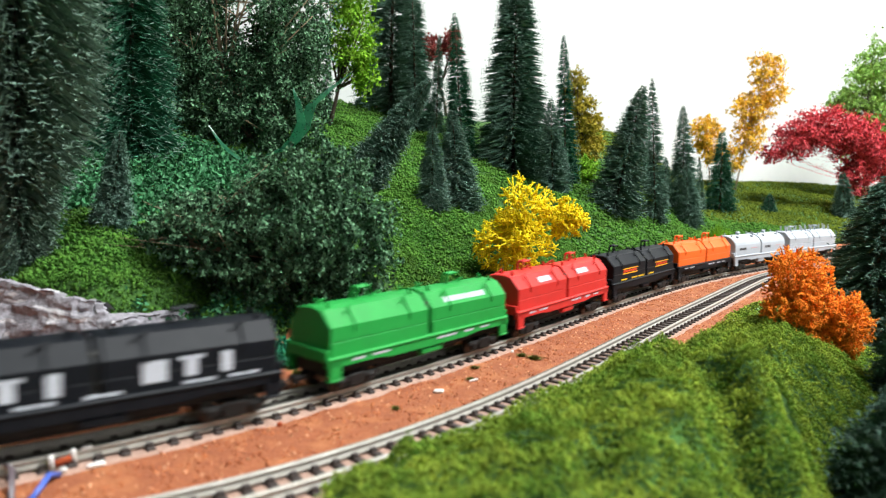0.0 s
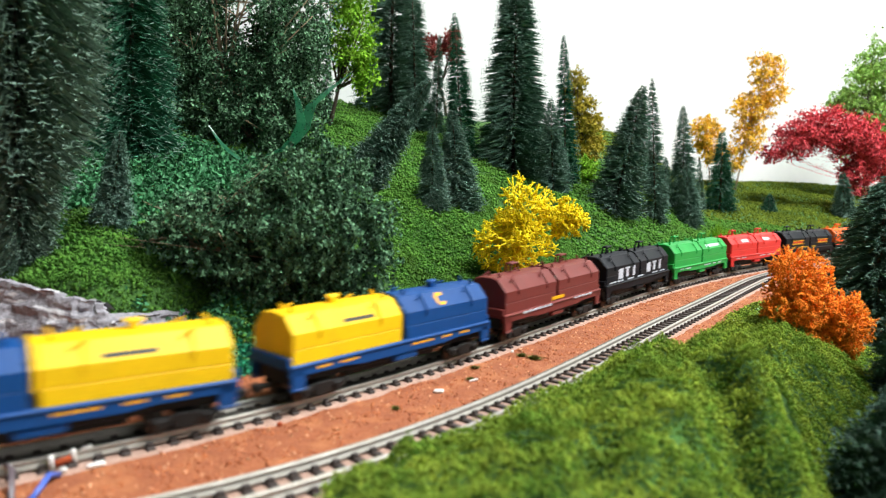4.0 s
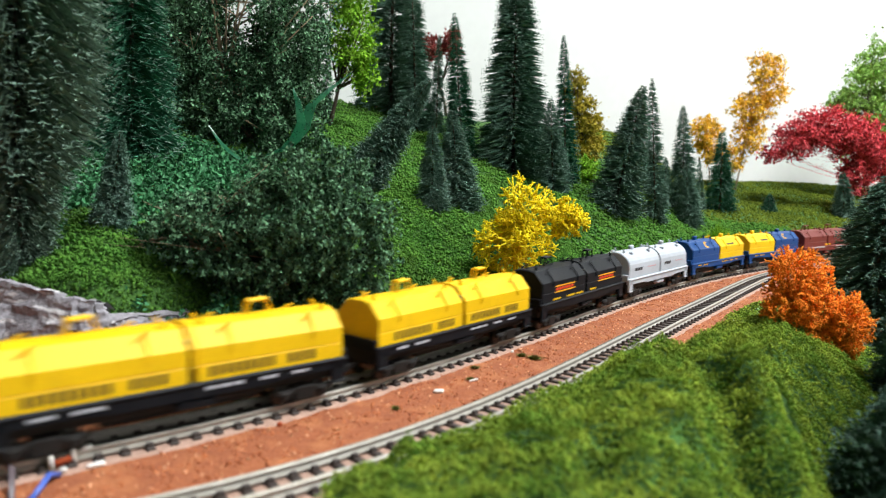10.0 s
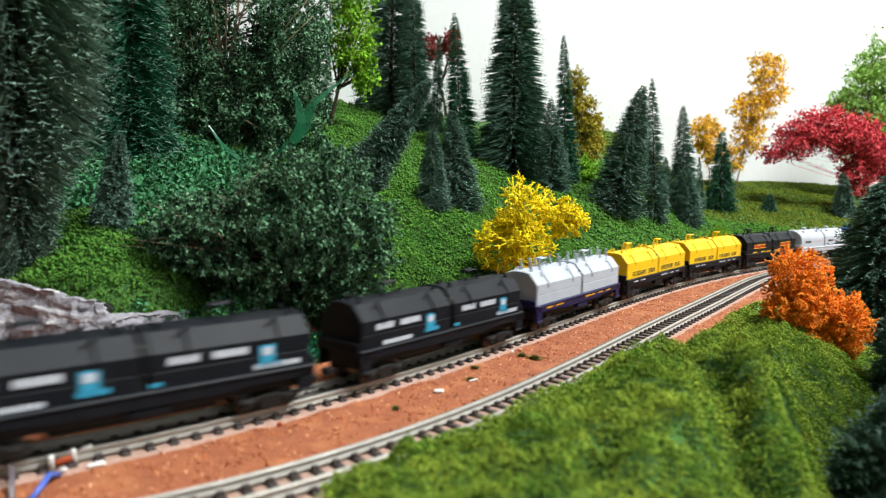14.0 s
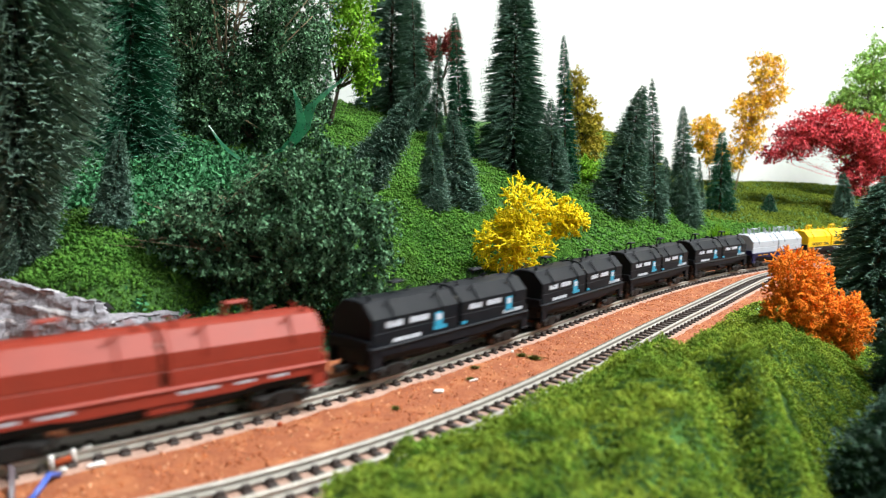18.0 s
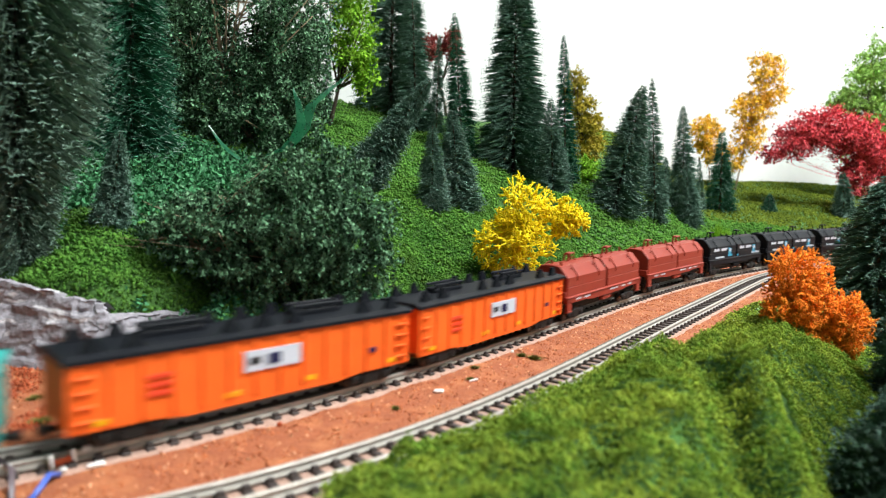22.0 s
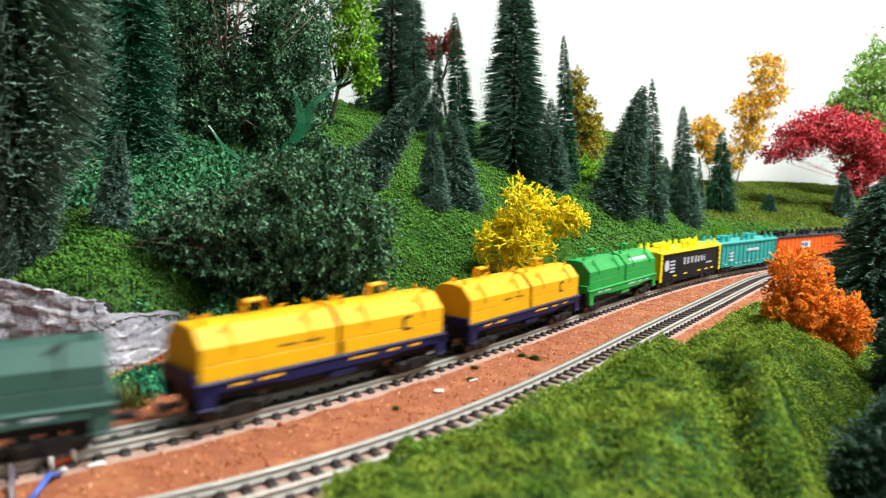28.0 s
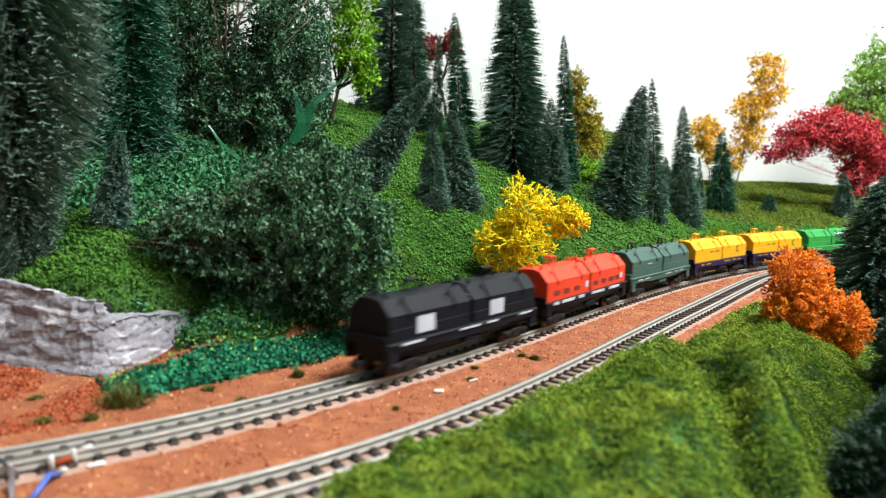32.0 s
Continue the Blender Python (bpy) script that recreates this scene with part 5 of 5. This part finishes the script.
M_GRAIN = mat("orange_soil_grains", (0.50, 0.165, 0.066), (0.28, 0.075, 0.030), 0.95, 300, 1800, 0.3, island=0.35, spec=0.1)
blobs("soil_grains", "coarse orange soil grains beside the tracks", free_spots(-0.20, 0.42, 0.09, 0.60, 0.0016, 51, lambda d, s, d2, s2, x, y, g: (g < 0.35) & (d > -0.09) & (abs(x) < 0.72 * y) & (waves(x, y, 300, 77) > -0.25)), 0.00042, M_GRAIN, 52)
M_SPECK = mat("pale_soil_specks", (0.75, 0.42, 0.25), (0.55, 0.22, 0.1), 0.95, 300, 1800, 0.3, island=0.4, spec=0.1)
blobs("soil_specks", "pale specks in the orange soil", free_spots(-0.22, 0.45, 0.09, 0.62, 0.0042, 63, lambda d, s, d2, s2, x, y, g: (g < 0.35) & (d > -0.09) & (abs(x) < 0.72 * y)), 0.0005, M_SPECK, 64)
M_CRUMB = mat("dark_red_soil_crumbs", (0.36, 0.075, 0.03), (0.24, 0.05, 0.02), 0.95, 300, 1800, 0.3, island=0.35, spec=0.1)
blobs("soil_crumbs", "dark red soil crumbs before the rock", free_spots(-0.16, -0.09, 0.14, 0.22, 0.0011, 53, lambda d, s, d2, s2, x, y, g: (g < 0.5) & (d > 0.022) & (waves(x, y, 90, 78) > -0.5)), 0.00075, M_CRUMB, 54)


def leaf_strew(name, label, spots, size, material, seed, per=5, lift=0.0012):
    """Loose crumbs of leaf on the ground."""
    q = np.random.default_rng(seed)
    c = np.repeat(spots, per, 0) + q.normal(size=(len(spots) * per, 3)) * size * 1.1 + [0, 0, lift]
    n = len(c)
    a = q.normal(size=(n, 3))
    a /= np.linalg.norm(a, axis=1)[:, None]
    b = np.cross(a, q.normal(size=(n, 3)))
    b /= np.linalg.norm(b, axis=1)[:, None]
    s = size * q.uniform(0.5, 1.3, (n, 1))
    V = np.stack([c - a * s, c + b * s * 0.6, c + a * s, c - b * s * 0.6], 1).reshape(-1, 3)
    i = np.arange(n)[:, None] * 4
    return tagged(new(name, tri_mesh(name, V, np.concatenate([i + [0, 1, 2], i + [0, 2, 3]]), [material])), label=label, kind="stuff")


TEAL = 0.010
leaf_strew("ground_cover", "speckled green leaf cover below the conifers", free_spots(-0.21, -0.06, 0.262, 0.40, 0.0016, 55, lambda d, s, d2, s2, x, y, g: (waves(x, y, 60, 79) > -0.8) & in_view(x, y)), 0.0013, M_LEAF_COVER, 56)
# the second strew darkens bright turf: its dark leaves stand for shadow
leaf_strew("shade_leaf_cover", "dark green leaf cover standing for shade below the rock edge", free_spots(-0.105, -0.01, 0.19, 0.29, 0.0015, 71, lambda d, s, d2, s2, x, y, g: (d > 0.047) & (d < 0.078) & (s > 0.03) & (s < 0.15) & (waves(x, y, 150, 83) > -0.7) & (g > 0.4)), 0.0010, M_LEAF_COVER, 72, 5, 0.0022)
leaf_strew("low_teal_cover", "teal green leaf cover along the track", free_spots(-0.105, 0.0, 0.175, 0.27, 0.0012, 57, lambda d, s, d2, s2, x, y, g: (d > 0.032 + 0.003 * waves(x, y, 130, 80)) & (d < 0.049 - 0.005 * step(-0.09, -0.05, x)) & (s < 0.13) & (s > TEAL) & (waves(x, y, 120, 81) > -0.9)), 0.0009, M_LEAF_TEAL, 58, 5, 0.0014)
blobs("teal_foam", "teal green foam under the leaf cover", free_spots(-0.105, 0.0, 0.175, 0.27, 0.0012, 61, lambda d, s, d2, s2, x, y, g: (d > 0.034 + 0.003 * waves(x, y, 130, 80)) & (d < 0.049 - 0.005 * step(-0.09, -0.05, x)) & (s < 0.13) & (s > TEAL), 0.0008), 0.0013, M_LEAF_TEAL, 62)
leaf_strew("bright_leaf_specks", "bright green leaf specks among the teal cover", free_spots(-0.105, 0.0, 0.175, 0.27, 0.003, 59, lambda d, s, d2, s2, x, y, g: (d > 0.036) & (d < 0.055) & (s < 0.13) & (s > TEAL)), 0.0006, M_LEAF_GREEN, 60, 2, 0.0028)


def rock_face():
    """A plaster rock wall in ledges that follows the foot of the bank."""
    foot = [Vector((-0.235, 0.240)), Vector((-0.165, 0.224)), Vector((-0.126, 0.209)), Vector((-0.104, 0.204)), Vector((-0.095, 0.217)), Vector((-0.082, 0.247))]
    for k in range(2):
        foot = [foot[0]] + [p for a, b in zip(foot, foot[1:]) for p in (a.lerp(b, 0.25), a.lerp(b, 0.75))] + [foot[-1]]
    rows, cols = 40, 200
    V = []
    for i in range(cols + 1):
        u = i / cols * (len(foot) - 1)
        k = min(int(u), len(foot) - 2)
        p = foot[k].lerp(foot[k + 1], u - k)
        t = (foot[k + 1] - foot[k]).normalized()
        back = Vector((-t.y, t.x))
        f0 = i / cols
        high = 0.027 - 0.015 * max(f0 - 0.25, 0) / 0.75 + 0.0016 * noise.noise(Vector((i * 0.12, 3.1, 0.0)))
        block = round(p.x * 45 + noise.noise(Vector((p.x * 40, 0, 0))))
        for j in range(rows + 1):
            f = j / rows
            z = BED - 0.002 + (high + 0.002) * min(f * 1.2, 1)
            layer = round(z * 190 + 1.2 * noise.noise(Vector((p.x * 25, p.y * 25, 0))))
            ledge = noise.noise(Vector((block * 2.3, layer * 3.7, 0.5))) * 0.0022 + noise.noise(Vector((p.x * 120, p.y * 120, z * 420))) * 0.0011 + noise.noise(Vector((p.x * 480, p.y * 480, z * 700))) * 0.0005
            o = back * (0.009 * min(f * 1.2, 1) + max(f - 0.83, 0) * 0.07 + ledge)
            V.append((p.x + o.x, p.y + o.y, z - max(f - 0.86, 0) * 0.05 + 0.0005 * noise.noise(Vector((p.x * 300, p.y * 300, f * 9)))))
    w = rows + 1
    rock = thing("rock_face", "grey plaster rock face with white dry-brushed ledges", "rock")
    cuts = [0, 31, 58, 79, 104, 126, 147, 172, cols]
    for a, b in zip(cuts, cuts[1:]):
        g = Geo()
        g.add(V[a * w:(b + 1) * w], [(i * w + j, (i + 1) * w + j, (i + 1) * w + j + 1, i * w + j + 1) for i in range(b - a) for j in range(rows)])
        part("rock_block", g, M_ROCK, rock)
    return rock


rock_face()


def strip(pts, widths, material, name, label, category, thick=0.00025):
    """A bent strip of thin stiff film."""
    g = Geo()
    rings = []
    for p, w in zip(pts, widths):
        p = Vector(p)
        rings.append([p + Vector((-w, 0, 0)), p + Vector((w, 0.0004, 0)), p + Vector((w, thick + 0.0004, 0)), p + Vector((-w, thick, 0))])
    g.loft(rings)
    return tagged(new(name, g.mesh(name, material)), label=label, category=category)


FILM = "torn strip of translucent-looking green plastic film on the hill"
strip([(-0.104, 0.360, 0.066), (-0.092, 0.360, 0.069), (-0.082, 0.360, 0.073), (-0.074, 0.361, 0.083), (-0.070, 0.361, 0.095), (-0.060, 0.362, 0.104), (-0.050, 0.362, 0.112)], [0.0008, 0.0018, 0.0030, 0.0034, 0.0024, 0.0014, 0.0003], M_FILM, "film_scrap", FILM, "scrap")
strip([(-0.078, 0.3585, 0.076), (-0.0745, 0.3585, 0.086), (-0.0765, 0.359, 0.097), (-0.079, 0.359, 0.103)], [0.0030, 0.0022, 0.0014, 0.0002], M_FILM, "film_scrap", FILM, "scrap")
strip([(-0.121, 0.356, 0.083), (-0.116, 0.355, 0.076), (-0.110, 0.354, 0.070), (-0.104, 0.353, 0.066)], [0.0003, 0.0008, 0.0013, 0.0010], M_FILM, "film_scrap", FILM, "scrap")


def wire(name, pts, r, material, label):
    g = Geo()
    g.tube(pts, [r] * len(pts), 8)
    return tagged(new(name, g.mesh(name, material, True)), label=label, category="wire")


def tuft(x, y, h, r, seed, material=M_TUFT, label="small olive grass tuft on the soil"):
    z = ground_at(x, y)
    t = thing("grass_tuft", label, "plant", "grass tufts", Matrix.Translation((x, y, z)))
    q = np.random.default_rng(seed)
    n = int(160 + 60000 * r)
    a, u = q.uniform(0, 6.28, n), q.uniform(0, 1, n) ** 0.5
    root = np.stack([np.cos(a) * r * u, np.sin(a) * r * u, 0 * a], 1)
    tip = root * q.uniform(1.0, 1.6, (n, 1)) + np.stack([q.normal(0, r * 0.3, n), q.normal(0, r * 0.3, n), h * q.uniform(0.4, 1.1, n) * (1.1 - u * 0.7)], 1)
    b = np.stack([np.sin(a), -np.cos(a), 0 * a], 1) * 0.00022
    V = np.stack([root - b, root + b, tip], 1).reshape(-1, 3)
    part("grass_clump", tri_mesh("blades", V, np.arange(3 * n).reshape(-1, 3), [material]), None, t)


for k, (x, y, h, r) in enumerate(((-0.0855, 0.1845, 0.0085, 0.0062), (-0.089, 0.171, 0.0022, 0.0018), (-0.100, 0.168, 0.0016, 0.0022), (-0.055, 0.187, 0.002, 0.002), (0.030, 0.247, 0.0016, 0.0016), (0.034, 0.243, 0.0018, 0.002), (-0.083, 0.141, 0.003, 0.002), (-0.068, 0.198, 0.002, 0.002), (-0.045, 0.214, 0.003, 0.002), (0.010, 0.216, 0.0012, 0.0012), (-0.012, 0.186, 0.0012, 0.0010), (-0.112, 0.186, 0.0015, 0.002), (0.012, 0.228, 0.001, 0.0012))):
    tuft(x, y, h, r, 200 + k)
tuft(0.253, 0.635, 0.022, 0.008, 230, M_LEAF_LIME, "lime green leafy sprout beside the main track")
tuft(0.262, 0.640, 0.014, 0.007, 231, M_LEAF_LIME, "lime green leafy sprout beside the main track")

wire("blue_wire", [(-0.079, 0.126, -0.004), (-0.0780, 0.130, -0.0016), (-0.0785, 0.134, -0.0008), (-0.0790, 0.1385, -0.0028)], 0.0006, M_BLUE_WIRE, "blue insulated feeder wire beside the rail")
wire("brown_wire", [(-0.100, 0.142, -0.003), (-0.092, 0.139, 0.0002), (-0.086, 0.134, 0.0004), (-0.080, 0.124, -0.004)], 0.0006, M_BROWN_WIRE, "grey-brown insulated feeder wire beside the rail")


def lump(name, x, y, z, a, b, c, turn, material, label, category):
    g = Geo()
    g.box(-a, a, -b, b, -c, c, min(a, b, c) * 0.6)
    ob = new(name, g.mesh(name, material, True))
    ob.matrix_world = pose(x, y, z, 8, -5, turn)
    return tagged(ob, label=label, category=category)


JOINT = "shiny soldered rail joiner beside the track"
lump("rail_joiner", -0.0812, 0.1396, -0.0008, 0.0006, 0.0005, 0.0018, 40, M_SOLDER, JOINT, "connector")
lump("rail_joiner", -0.0783, 0.1430, -0.0006, 0.0006, 0.0005, 0.0018, 40, M_SOLDER, JOINT, "connector")
lump("rail_joiner", -0.0880, 0.1365, -0.0012, 0.0006, 0.0005, 0.0014, 40, M_SOLDER, JOINT, "connector")
lump("terminal_plate", -0.0797, 0.1412, -0.0010, 0.0018, 0.0003, 0.0008, 48, M_CRUMB, "dark red terminal plate between the joiners", "connector")
lump("solder_blob", -0.0770, 0.1462, 0.0000, 0.0011, 0.0007, 0.0006, 38, M_SOLDER, "white solder blob on the rail foot", "connector")
lump("solder_blob", -0.0788, 0.1398, -0.0022, 0.0007, 0.0006, 0.0004, 38, M_SOLDER, "white solder blob on the rail foot", "connector")
lump("plaster_chip", -0.0738, 0.1435, -0.0026, 0.0018, 0.0006, 0.0005, 30, M_CHIP, "white plaster chip lying on the soil", "chip")
lump("plaster_chip", 0.0000, 0.2020, -0.0028, 0.0015, 0.0008, 0.0004, -10, M_CHIP, "white plaster chip lying on the soil", "chip")
lump("plaster_chip", 0.0110, 0.2150, -0.0030, 0.0016, 0.0003, 0.0003, 30, M_CHIP, "white plaster chip lying on the soil", "chip")
lump("plaster_chip", 0.0270, 0.2520, -0.0030, 0.0006, 0.0005, 0.0004, 0, M_CHIP, "white plaster chip lying on the soil", "chip")
lump("track_pin", -0.0405, 0.1710, -0.0028, 0.0007, 0.0006, 0.0005, 0, M_CRUMB, "dark red soil lump beside the track", "clod")


def slack(s):
    """Couplings draw out a little on the near curve."""
    return float(np.interp(s, [-0.20, -0.054, -0.026, -0.005, 0.03, 0.09], [-0.0130, -0.0095, -0.0050, -0.0032, -0.0026, 0.0]))


def motions():
    times = [0.5 * i for i in range(65)]
    for n, car in enumerate(TRAIN):
        rows = []
        for t in times:
            s = rear_end(n) + (0.0458 if n in (21, 22, 23, 24) else 0.0421) + travelled(t)
            s += slack(s)
            ax, ay, _ = on_line(MAIN, s - 0.029)
            bx, by, _ = on_line(MAIN, s + 0.029)
            rows.append((t, pose((ax + bx) / 2, (ay + by) / 2, 0, 0, 0, math.degrees(math.atan2(by - ay, bx - ax)))))
        walk(car, rows)


motions()
